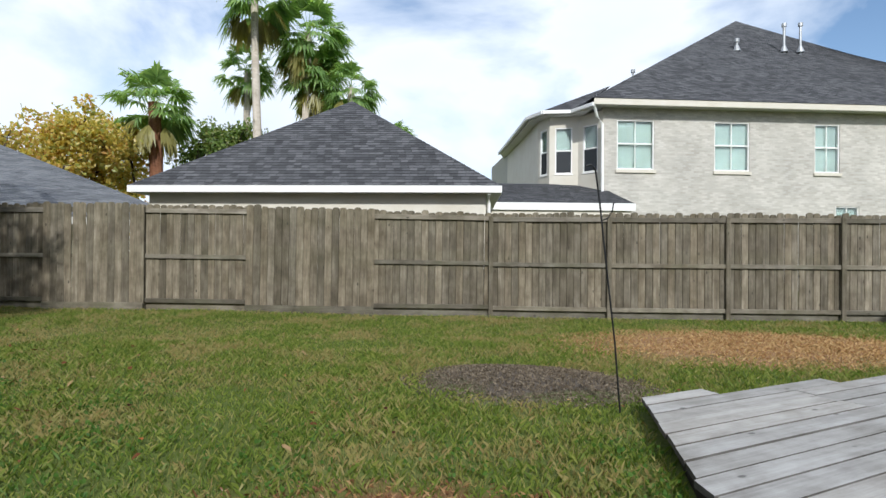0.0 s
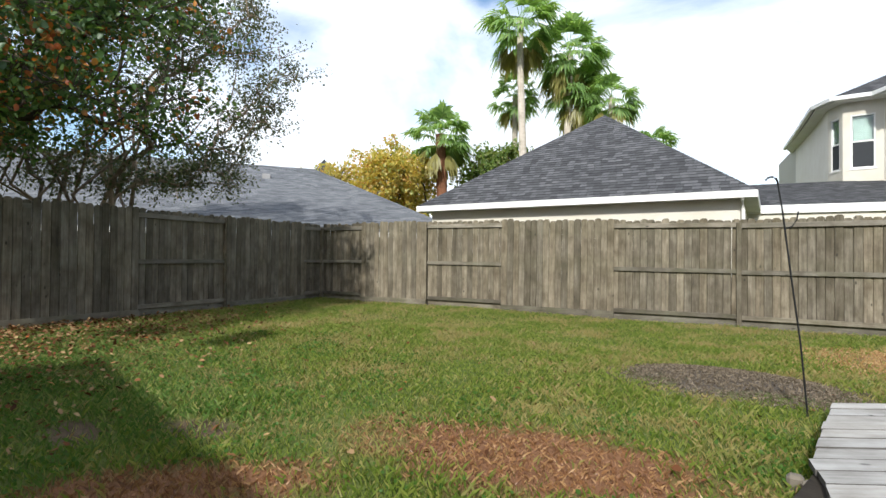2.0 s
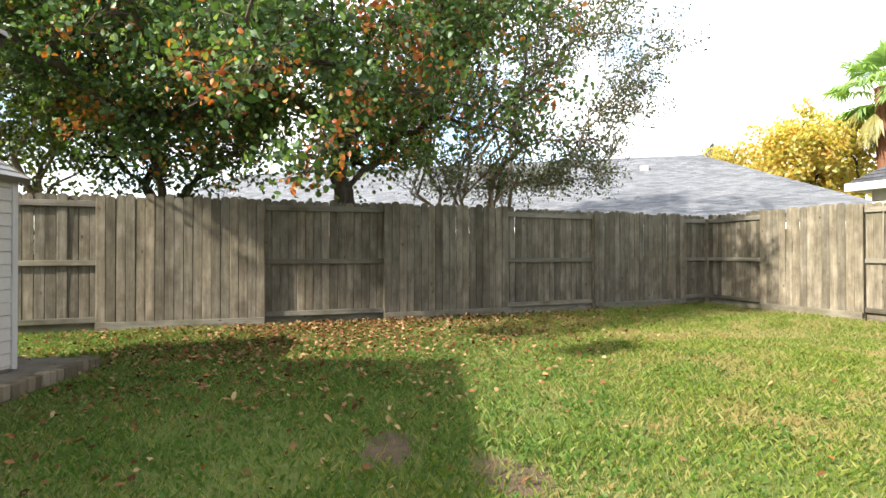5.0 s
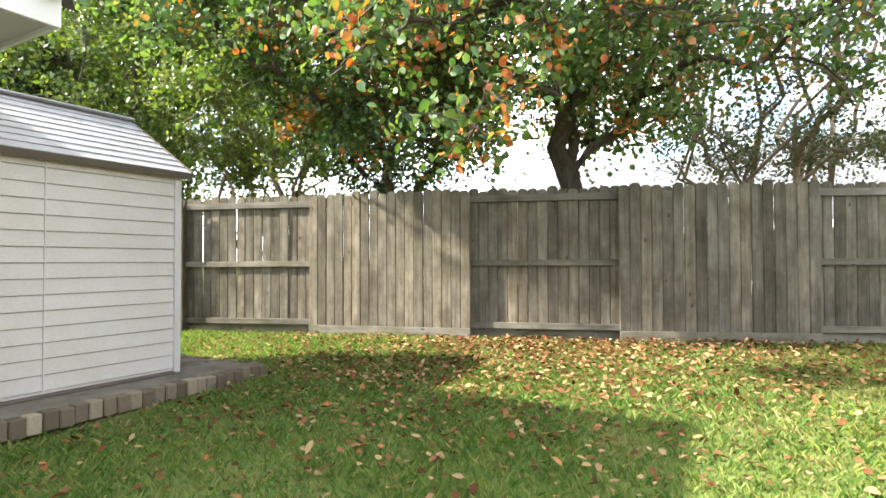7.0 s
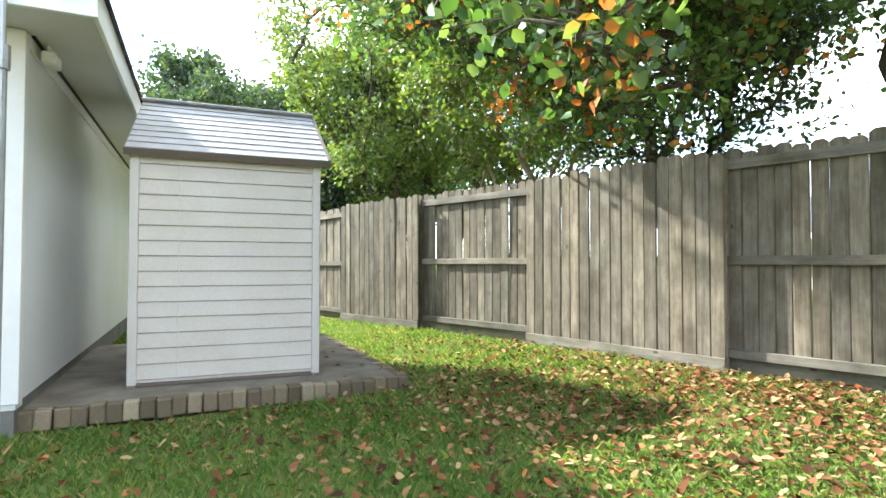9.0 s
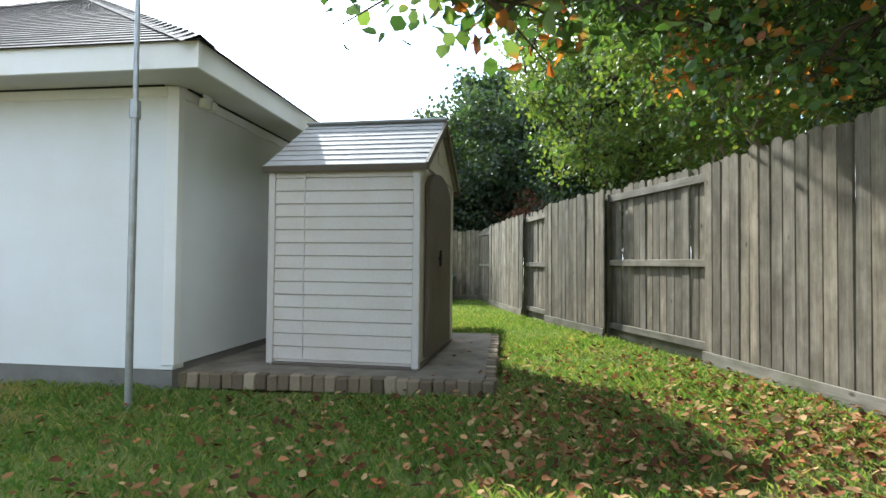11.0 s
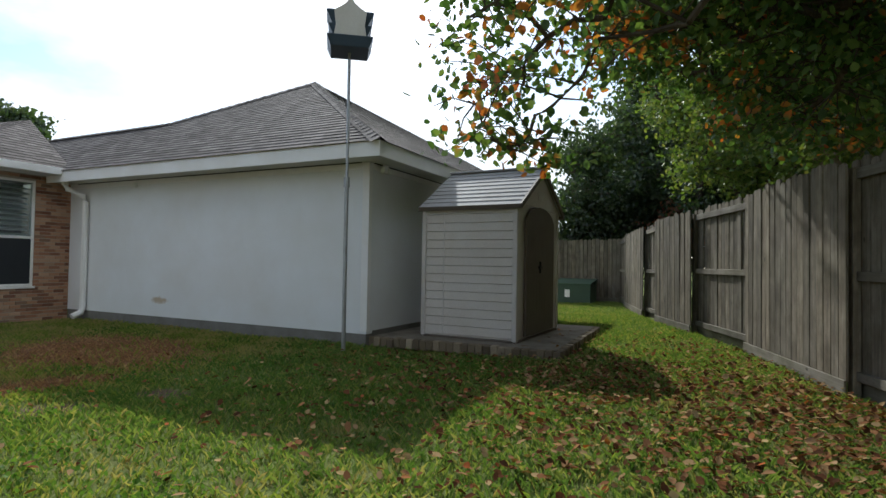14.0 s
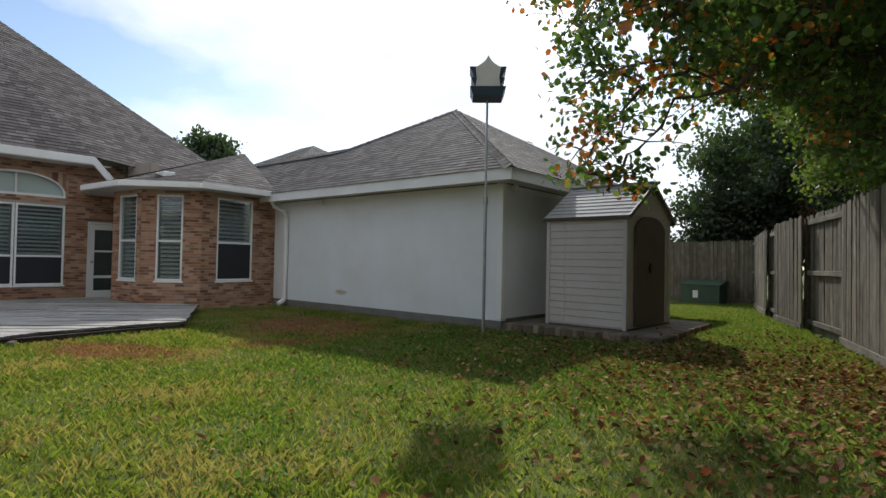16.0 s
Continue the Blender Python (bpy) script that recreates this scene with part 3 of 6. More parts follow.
LEFT_POSTS = [(-6.35, -15.55), (-6.75, -13.4), (-7.10, -11.45), (-7.35, -10.05), (-7.68, -8.5), (-8.24, -6.55), (-8.85, -4.4), (-9.33, -2.08), (-9.86, 0.0), (-10.62, 2.3), (-11.45, 4.45), (-12.4, 6.9), (-12.66, 7.72)]
LEFT_PROUD = [False, True, True, False, True, False, True, False, True, False, True, False]
BACK_POSTS = [(-12.66, 7.72), (-11.0, 8.05), (-9.15, 8.6), (-7.1, 9.25), (-4.83, 10.1), (-2.55, 10.95), (-0.25, 11.5), (2.0, 12.15), (4.15, 12.75), (6.4, 13.4), (8.7, 14.05), (11.0, 14.7)]
BACK_PROUD = [False, True, False, True, False, False, False, False, False, False, False]
fence_line("side_fence", "weathered grey wooden privacy fence with alternating panels along lawn", LEFT_POSTS, LEFT_PROUD)
fence_line("back_fence", "weathered grey-brown wooden privacy fence behind the lawn", BACK_POSTS, BACK_PROUD)
fence_line("rear_fence", "dark weathered wooden fence behind the green utility box", [(3.6, -17.4), (1.2, -16.9), (-1.2, -16.45), (-3.7, -16.0), (-6.35, -15.55)], [True, True, True, True])


# ---- windows ----
def sash_window(parent, m, w, h, screen=True, slats=True, split=0.5, name="window", frame_mat=None, blind=None):
    """A single-hung window whose outer face lies on y = 0 of m, x along the wall, z up from the sill."""
    fm = frame_mat or TRIM
    win = new(name)
    win.parent = parent
    win.matrix_local = m
    win.empty_display_size = 0.1
    f = 0.045
    part("window_frame", boxes((0, f, -0.02, 0.07, 0, h), (w - f, w, -0.02, 0.07, 0, h), (f, w - f, -0.02, 0.07, h - f, h), (f, w - f, -0.02, 0.07, 0, f), (f, w - f, -0.012, 0.05, h * split - 0.025, h * split + 0.025), bevel=0.004), fm, win)
    part("window_sill", boxes((-0.03, w + 0.03, -0.05, 0.05, -0.045, -0.002), bevel=0.004), fm, win)
    part("pane", boxes((f, w - f, 0.02, 0.026, h * split + 0.025, h - f)), GLASS, win).visible_shadow = False
    part("pane", boxes((f, w - f, 0.02, 0.026, f, h * split - 0.025)), GLASS, win).visible_shadow = False
    if screen:
        part("screen", boxes((f, w - f, 0.0, 0.004, f, h * split - 0.027)), SCREEN, win, "dark insect screen")
    # flat sheet across the opening, the room's dimness painted into it
    part("dim_room_sheet", boxes((f, w - f, 0.30, 0.32, f, h - f)), ROOMDARK, win)
    if slats:
        z = f + 0.05
        me = None
        while z < h - f - 0.02:
            k = pose(0, 0.10, z, 28, 0, 0)
            if me is None:
                ob = part("slat", boxes((f + 0.03, w - f - 0.03, -0.045, 0.045, -0.006, 0.006)), BLIND, win, "", k)
                me = ob.data
            else:
                share("slat", me, win, k)
            z += 0.1
    else:
        part("blind", boxes((f + 0.01, w - f - 0.01, 0.10, 0.11, f, h - f)), blind or BLIND, win)
    return win


def holed_wall(length, z0, z1, y0, y1, holes):
    """One solid wall plate with openings (x0, x1, z0, z1) right through it."""
    xs = sorted({0.0, length, *(v for h in holes for v in h[:2])})
    zs = sorted({z0, z1, *(v for h in holes for v in h[2:])})
    nx, nz = len(xs) - 1, len(zs) - 1

    def solid(i, j):
        if not (0 <= i < nx and 0 <= j < nz):
            return False
        cx, cz = (xs[i] + xs[i + 1]) / 2, (zs[j] + zs[j + 1]) / 2
        return not any(h[0] < cx < h[1] and h[2] < cz < h[3] for h in holes)

    bm = bmesh.new()
    grid = {(i, j, k): bm.verts.new((xs[i], (y0, y1)[k], zs[j])) for i in range(nx + 1) for j in range(nz + 1) for k in (0, 1)}
    for i in range(nx):
        for j in range(nz):
            if not solid(i, j):
                continue
            for k in (0, 1):
                bm.faces.new([grid[a, b, k] for a, b in ((i, j), (i + 1, j), (i + 1, j + 1), (i, j + 1))])
            for (di, dj), (a, b) in (((-1, 0), ((i, j), (i, j + 1))), ((1, 0), ((i + 1, j), (i + 1, j + 1))), ((0, -1), ((i, j), (i + 1, j))), ((0, 1), ((i, j + 1), (i + 1, j + 1)))):
                if not solid(i + di, j + dj):
                    bm.faces.new((grid[(*a, 0)], grid[(*b, 0)], grid[(*b, 1)], grid[(*a, 1)]))
    bmesh.ops.delete(bm, geom=[v for v in bm.verts if not v.link_faces], context="VERTS")
    return bm


# ---- brick by brick ----
BRICK_ME = None
brick_count = 0


def brick_wall(parent, m, length, height, holes, body=0.11, z0=0.0):
    """A wall of laid bricks: x along, y into the wall, z up. holes: (x0, x1, z0, z1)."""
    global BRICK_ME, brick_count
    part("mortar_wall", holed_wall(length, z0, height, 0.012, body, holes), MORTAR, parent, "", m)
    if BRICK_ME is None:
        b = boxes((-0.096, 0.096, 0.0, 0.05, -0.0285, 0.0285), bevel=0.004)
        bmesh.ops.recalc_face_normals(b, faces=b.faces)
        BRICK_ME = bpy.data.meshes.new("brick")
        b.to_mesh(BRICK_ME)
        b.free()
        BRICK_ME.materials.append(BRICK)
    rest = []
    rows = int((height - z0) / 0.0677)
    for r in range(rows):
        z = z0 + 0.034 + r * 0.0677
        x = -0.1 * (r % 2)
        while x < length - 0.03:
            a, b = max(0.004, x + 0.004), min(length - 0.004, x + 0.196)
            x += 0.2
            pieces = [(a, b)]
            for h in holes:
                if h[2] - 0.03 < z < h[3] + 0.03:
                    nxt = []
                    for p, q in pieces:
                        if q <= h[0] or p >= h[1]:
                            nxt.append((p, q))
                        else:
                            if p < h[0] - 0.03:
                                nxt.append((p, h[0] - 0.002))
                            if q > h[1] + 0.03:
                                nxt.append((h[1] + 0.002, q))
                    pieces = nxt
            for p, q in pieces:
                if q - p < 0.03:
                    continue
                y = rnd.uniform(-0.003, 0.003)
                if brick_count < 300 and q - p > 0.19:
                    brick_count += 1
                    share("brick", BRICK_ME, parent, m @ Matrix.Translation(((p + q) / 2, y, z)))
                else:
                    rest.append((p, q, y, z))
    vs, fs = [], []
    for p, q, y, z in rest:
        o = len(vs)
        vs += [(p, y, z - 0.0285), (q, y, z - 0.0285), (q, y, z + 0.0285), (p, y, z + 0.0285), (p, 0.03, z - 0.0285), (q, 0.03, z - 0.0285), (q, 0.03, z + 0.0285), (p, 0.03, z + 0.0285)]
        fs += [(o, o + 1, o + 2, o + 3), (o, o + 4, o + 5, o + 1), (o + 1, o + 5, o + 6, o + 2), (o + 2, o + 6, o + 7, o + 3), (o + 3, o + 7, o + 4, o)]
    ob = part("brickwork", (vs, [], fs), BRICK, parent, "", m)
    ob["kind"] = "stuff"


def wall_frame(p, q):
    """Frame of a wall seen from the yard: x from p to q, y into the wall."""
    d = Vector((q[0] - p[0], q[1] - p[1]))
    return turn_to(p[0], p[1], math.degrees(math.atan2(d.y, d.x))), d.length


# ---- the house ----
HOUSE_ANGLE = -4.0
GX, GY = -3.67, -3.25
house = thing("house", turn_to(GX, GY, HOUSE_ANGLE), "one-storey white and red-brick house with brown shingle roof", "house")
WALL_L = 7.35
EAVE = 2.62
# white garage wing: front wall, side wall, back parts close it
part("wall", boxes((0, WALL_L, -0.16, 0, 0.06, EAVE)), STAINED, house, "white painted wall with a brown stain")
part("wall", boxes((0, 0.16, -7.6, -0.16, 0.10, EAVE)), STUCCO, house, "white painted wall")
part("corner_board", boxes((-0.02, 0.10, -0.07, 0.018, 0.10, EAVE - 0.01), bevel=0.004), TRIM, house)
part("foundation", boxes((0.01, WALL_L, -7.6, -0.01, -0.5, 0.10)), FOOTING, house, "grey concrete footing")
part("wall", boxes((0.16, 18, -7.76, -7.6, -0.3, EAVE)), STUCCO, house)
# soffit and fascia
OV = 0.50
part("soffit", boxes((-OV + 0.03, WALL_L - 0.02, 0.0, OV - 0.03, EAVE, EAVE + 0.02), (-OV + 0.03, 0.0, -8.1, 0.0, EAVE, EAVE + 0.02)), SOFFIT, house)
part("fascia", boxes((-OV, WALL_L + 0.3, OV - 0.03, OV, EAVE - 0.03, EAVE + 0.19), bevel=0.003), TRIM, house)
part("fascia", boxes((-OV, -OV + 0.03, -8.1, OV - 0.03, EAVE - 0.03, EAVE + 0.19), bevel=0.003), TRIM, house)
part("frieze_board", boxes((0.1, WALL_L, 0.0, 0.02, EAVE - 0.10, EAVE)), TRIM, house)
part("frieze_board", boxes((-0.02, 0.0, -7.6, -0.07, EAVE - 0.10, EAVE)), TRIM, house)
# roof of the wing: a hip over the end and a long front slope
RZ = EAVE + 0.18
PEAK = (4.18, -3.83, 5.5)
# the front slope runs on as a lower ridge past the hipped peak
LOWZ, HIPX = 4.25, 6.8
frac = (LOWZ - RZ) / (PEAK[2] - RZ)
LOWY = OV + 0.03 + (PEAK[1] - OV - 0.03) * frac
HIPL = (-OV - 0.03 + (PEAK[0] + OV + 0.03) * frac, LOWY, LOWZ)
shingles("roof", (-OV - 0.03, OV + 0.03, RZ), (16.0, OV + 0.03, RZ), (16.0, LOWY, LOWZ), HIPL, SHINGLE, house)
shingles("roof", HIPL, (HIPX, LOWY, LOWZ), PEAK, PEAK, SHINGLE, house)
shingles("roof", (HIPX, LOWY, LOWZ), (HIPX, -8.2, LOWZ), PEAK, PEAK, SHINGLE, house)
shingles("roof", (16.0, -8.2, RZ), (HIPX, -8.2, RZ), (HIPX, LOWY, LOWZ), (16.0, LOWY, LOWZ), SHINGLE, house)
shingles("roof", (-OV - 0.03, -8.2, RZ), (-OV - 0.03, OV + 0.03, RZ), PEAK, PEAK, SHINGLE, house)
shingles("roof", (HIPX, -8.2, RZ), (-OV - 0.03, -8.2, RZ), PEAK, PEAK, SHINGLE, house)


def cap_line(a, b, mat, w=0.14, name="ridge_cap"):
    a, b = Vector(a), Vector(b)
    u = (b - a).normalized()
    s = u.cross(Vector((0, 0, 1))).normalized()
    n = int((b - a).length / 0.2)
    vs, fs = [], []
    for i in range(n):
        p, q = a.lerp(b, i / n), a.lerp(b, (i + 1) / n)
        o = len(vs)
        z0, z1 = Vector((0, 0, 0.045)), Vector((0, 0, 0.03))
        dn = Vector((0, 0, -0.045))
        vs += [p - s * w + dn, p + z0, p + s * w + dn, q - s * w + dn, q + z1, q + s * w + dn]
        fs += [(o, o + 1, o + 4, o + 3), (o + 1, o + 2, o + 5, o + 4)]
    ob = part(name, (vs, [], fs), mat, house)
    lay = ob.data.uv_layers.new(name="UVMap")
    for loop in ob.data.loops:
        v = ob.data.vertices[loop.vertex_index].co
        lay.data[loop.index].uv = (v.x + v.y, (v.x - v.y) * 0.5)


cap_line((-OV - 0.03, OV + 0.03, RZ), PEAK, SHINGLE)
cap_line(PEAK, (HIPX, LOWY, LOWZ), SHINGLE)
cap_line((HIPX, LOWY, LOWZ), (16.0, LOWY, LOWZ), SHINGLE)

# brick breakfast bay: three faces with windows
B0, B1, B2, B3 = (WALL_L, 0.0), (WALL_L - 0.12, 2.08), (WALL_L + 0.80, 3.10), (WALL_L + 2.10, 3.25)
BZ = -0.14
BAY_TOP = 2.72
for (p, q, wx, ww, split) in ((B1, B0, 0.40, 1.0, 0.46), (B2, B1, 0.34, 0.60, 0.46), (B3, B2, 0.30, 0.80, 0.46)):
    m, L = wall_frame(p, q)
    sill = 0.55
    brick_wall(house, m, L, BAY_TOP, [(wx, wx + ww, sill, sill + 2.05)], 0.16, BZ)
    sash_window(house, m @ Matrix.Translation((wx, 0.03, sill)), ww, 2.05, screen=(p == B1), split=split)
# wall behind the door and the living-room wall
D0, D1 = (10.95, 2.45), (10.95, 7.4)
m, L = wall_frame(D1, D0)
LIV_TOP = 3.6
DX = L - 1.35
brick_wall(house, m, L, LIV_TOP, [(DX + 0.47, DX + 1.35, -0.05, 2.0), (1.45, 3.55, 0.34, 2.37), (1.45, 3.55, 2.58, 3.22)], 0.16, BZ)
# glazed door with a white frame
door = new("door")
door.parent = house
door.matrix_local = m @ Matrix.Translation((DX + 0.47, 0.03, -0.05))
part("door_frame", boxes((0, 0.05, -0.03, 0.08, 0, 2.05), (0.83, 0.88, -0.03, 0.08, 0, 2.05), (0.05, 0.83, -0.03, 0.08, 2.0, 2.05), bevel=0.004), TRIM, door)
part("door_leaf", boxes((0.06, 0.18, 0.0, 0.045, 0.01, 1.99), (0.70, 0.82, 0.0, 0.045, 0.01, 1.99), (0.18, 0.70, 0.0, 0.045, 0.01, 0.22), (0.18, 0.70, 0.0, 0.045, 1.85, 1.99), (0.18, 0.70, 0.0, 0.045, 0.55, 0.62), (0.18, 0.70, 0.0, 0.045, 1.25, 1.30), bevel=0.004), TRIM, door, "white glazed door")
part("pane", boxes((0.18, 0.70, 0.015, 0.021, 0.22, 1.85)), GLASS, door)
# same dark sheet behind the door, painted as an unlit room
part("dim_room_sheet", boxes((0.05, 0.83, 0.3, 0.32, 0, 2.0)), ROOMDARK, door)
part("handle", boxes((0.10, 0.14, -0.05, 0.0, 0.95, 1.02), bevel=0.006), STEEL, door, "metal handle")
for wx in (1.45, 2.51):
    sash_window(house, m @ Matrix.Translation((wx, 0.03, 0.34)), 1.04, 2.03, screen=True, split=0.36)


def arch_transom(parent, m, w, rise):
    """A low arched window light over the double window."""
    win = new("transom_window")
    win.parent = parent
    win.matrix_local = m
    N = 16
    def arc(i, inset):
        t = math.pi * i / N
        return (w / 2 - (w / 2 - inset) * math.cos(t), inset + (rise - 2 * inset) * math.sin(t) ** 0.8 if 0 < i < N else inset)
    fr = bmesh.new()
    rings = []
    for y in (-0.02, 0.06):
        rings.append(([fr.verts.new((arc(i, 0)[0], y, max(0.0, arc(i, 0)[1]))) for i in range(N + 1)], [fr.verts.new((arc(i, 0.05)[0], y, arc(i, 0.05)[1])) for i in range(N + 1)]))
    for i in range(N):
        (o0, i0), (o1, i1) = rings
        fr.faces.new((o0[i], o0[i + 1], i0[i + 1], i0[i]))
        fr.faces.new((o1[i], i1[i], i1[i + 1], o1[i + 1]))
        fr.faces.new((i0[i], i0[i + 1], i1[i + 1], i1[i]))
        fr.faces.new((o0[i], o1[i], o1[i + 1], o0[i + 1]))
    part("window_frame", fr, TRIM, win)
    part("bar", boxes((w / 2 - 0.02, w / 2 + 0.02, -0.015, 0.05, 0.0, rise - 0.03), (0.02, w - 0.02, -0.02, 0.06, -0.01, 0.05), bevel=0.003), TRIM, win)
    g = bmesh.new()
    g.faces.new([g.verts.new((arc(i, 0.05)[0], 0.02, arc(i, 0.05)[1])) for i in range(N + 1)])
    part("pane", g, GLASS, win)
    part("blind", boxes((0.03, w - 0.03, 0.12, 0.13, 0, rise - 0.02)), BLIND, win)
    # arched brick heads fill the corners of the square hole
    s = bmesh.new()
    for i in range(N):
        a, b = arc(i, 0), arc(i + 1, 0)
        top = 0.64
        quad = [s.verts.new((x, 0.0, z)) for x, z in ((a[0], max(0, a[1])), (b[0], max(0, b[1])), (b[0], top), (a[0], top))]
        back = [s.verts.new((v.co.x, 0.08, v.co.z)) for v in quad]
        s.faces.new(quad)
        s.faces.new((quad[0], back[0], back[1], quad[1]))
    part("arch_infill", s, BRICK, win)


arch_transom(house, m @ Matrix.Translation((1.45, 0.03, 2.58)), 2.1, 0.6)
# closing walls behind the brick fronts
part("wall", boxes((9.3, 9.46, 0.2, 2.9, BZ, BAY_TOP), (9.46, 10.9, 2.2, 2.4, BZ, LIV_TOP), (11.2, 18, 7.2, 7.4, BZ, LIV_TOP), (17.84, 18, -7.6, 7.2, BZ, LIV_TOP)), MORTAR, house)
# bay eave and roof
bay_eave = [(WALL_L - 0.45, 0.25), (WALL_L - 0.55, 2.35), (WALL_L + 0.62, 3.60), (WALL_L + 2.6, 3.72), (WALL_L + 3.6, 3.3), (WALL_L + 3.6, 0.25)]
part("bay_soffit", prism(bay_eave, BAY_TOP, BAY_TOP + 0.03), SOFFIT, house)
for i in range(4):
    (x0, y0), (x1, y1) = bay_eave[i], bay_eave[i + 1]
    fm, L = wall_frame((x0, y0), (x1, y1))
    g = part("gutter", boxes((-0.03, L + 0.03, -0.02, 0.11, BAY_TOP + 0.0, BAY_TOP + 0.025), (-0.03, L + 0.03, 0.09, 0.11, BAY_TOP + 0.025, BAY_TOP + 0.13), (-0.03, L + 0.03, -0.02, 0.0, BAY_TOP + 0.025, BAY_TOP + 0.13), bevel=0.004), TRIM, house, "white metal gutter", fm)
TOPP = (WALL_L + 2.0, -0.2, 4.22)
bz = BAY_TOP + 0.14
e3 = [(x, y, bz) for x, y in bay_eave]
for i in range(5):
    shingles("bay_roof", e3[i], e3[i + 1], TOPP, TOPP, SHINGLE, house)
# low link roof behind the bay, up to the main ridge
shingles("roof", (WALL_L - 0.4, 0.4, 2.9), (11.2, 0.4, 2.9), (11.2, -4.0, 5.0), (WALL_L + 0.6, -4.0, 5.0), SHINGLE, house)
# great roof of the living room, a steep slope above the brick wall
GT = (18.0, 6.8, 10.45)
shingles("great_roof", (10.4, 3.4, 3.66), (10.4, 15.0, 3.66), (18.0, 15.0, 10.1), GT, SHINGLE, house)
shingles("great_roof", (10.4, -1.5, 3.05), (10.4, 3.4, 3.66), GT, GT, SHINGLE, house)
shingles("great_roof", (26.0, -1.5, 3.05), (10.4, -1.5, 3.05), GT, GT, SHINGLE, house)
part("fascia", boxes((10.37, 10.40, 3.4, 15.0, 3.46, 3.66), bevel=0.003), TRIM, house)
part("fascia", slab([(10.36, 3.4, 3.66), (10.36, 2.75, 2.95), (10.42, 2.75, 2.95), (10.42, 3.4, 3.66)], 0.16), TRIM, house)
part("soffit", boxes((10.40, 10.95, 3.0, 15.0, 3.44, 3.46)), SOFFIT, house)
part("roof_vent", boxes((7.78, 8.38, 2.5, 2.78, 2.92, 3.16), bevel=0.02), WHITE, house, "white roof vent box")
# downspout where the bay meets the white wall
part("downspout", joined(tube([(WALL_L - 0.38, 0.34, 2.78), (WALL_L - 0.38, 0.34, 2.56), (WALL_L - 0.40, 0.31, 2.48), (WALL_L - 0.60, 0.10, 2.34), (WALL_L - 0.62, 0.07, 2.24), (WALL_L - 0.62, 0.07, 0.12), (WALL_L - 0.62, 0.10, 0.03), (WALL_L - 0.60, 0.26, -0.05)], [0.062] * 8, 8)), TRIM, house, "white downspout with an elbow under the gutter")
# vent strips and small lamps under the eave
part("soffit_vent", boxes((-0.045, -0.022, -7.6, -0.1, EAVE - 0.012, EAVE - 0.001)), BLACKIRON, house, "dark vent strip")
part("soffit_vent", boxes((0.12, WALL_L - 0.3, 0.022, 0.045, EAVE - 0.012, EAVE - 0.001)), BLACKIRON, house, "dark vent strip")
part("flood_lamp", boxes((-0.14, -0.05, -0.42, -0.34, EAVE - 0.14, EAVE - 0.05), (-0.14, -0.05, -0.30, -0.22, EAVE - 0.14, EAVE - 0.05), (-0.10, -0.08, -0.40, -0.24, EAVE - 0.05, EAVE), bevel=0.012), WHITE, house, "small twin white flood lamp")
part("flood_lamp", boxes((5.2, 5.32, 0.02, 0.12, EAVE - 0.16, EAVE - 0.06), bevel=0.02), WHITE, house)

# ---- the shed on its slab ----
slab_top = 0.02
pad = thing("shed_pad", turn_to(-6.54, -3.22, -2.5), "stained concrete pad edged with tan bricks under the shed", "pad")
part("concrete", prism([(0.10, -0.10), (2.95, -0.10), (2.78, -3.3), (0.10, -3.3)], -0.3, slab_top), CONCRETE, pad)
eb = boxes((-0.051, 0.051, -0.06, 0.05, -0.14, 0.003), bevel=0.010)
bmesh.ops.recalc_face_normals(eb, faces=eb.faces)
edge_me = bpy.data.meshes.new("brick")
eb.to_mesh(edge_me)
eb.free()
edge_me.materials.append(EDGER)
for i in range(27):
    share("brick", edge_me, pad, pose(0.06 + i * 0.107, -0.05 + rnd.uniform(-0.012, 0.012), slab_top + rnd.uniform(-0.012, 0.008), rnd.uniform(-4, 4), rnd.uniform(-3, 3), rnd.uniform(-3, 3)))
for i in range(29):
    share("brick", edge_me, pad, pose(0.045 + rnd.uniform(-0.012, 0.012), -0.17 - i * 0.107, slab_top + rnd.uniform(-0.012, 0.008), rnd.uniform(-3, 3), rnd.uniform(-3, 3), 90 + rnd.uniform(-3, 3)))

SW, SD, SH, SR = 1.55, 2.05, 1.99, 2.62
shed = thing("garden_shed", turn_to(-5.83, -3.67, -6.0, slab_top), "beige resin garden shed with grey roof on concrete pad", "shed")
# x from the door end, y = 0 the front side, -SD the back
part("body", boxes((0.03, SW - 0.03, -SD + 0.03, -0.03, 0.03, SH)), SHED, shed)
n_lap = 15
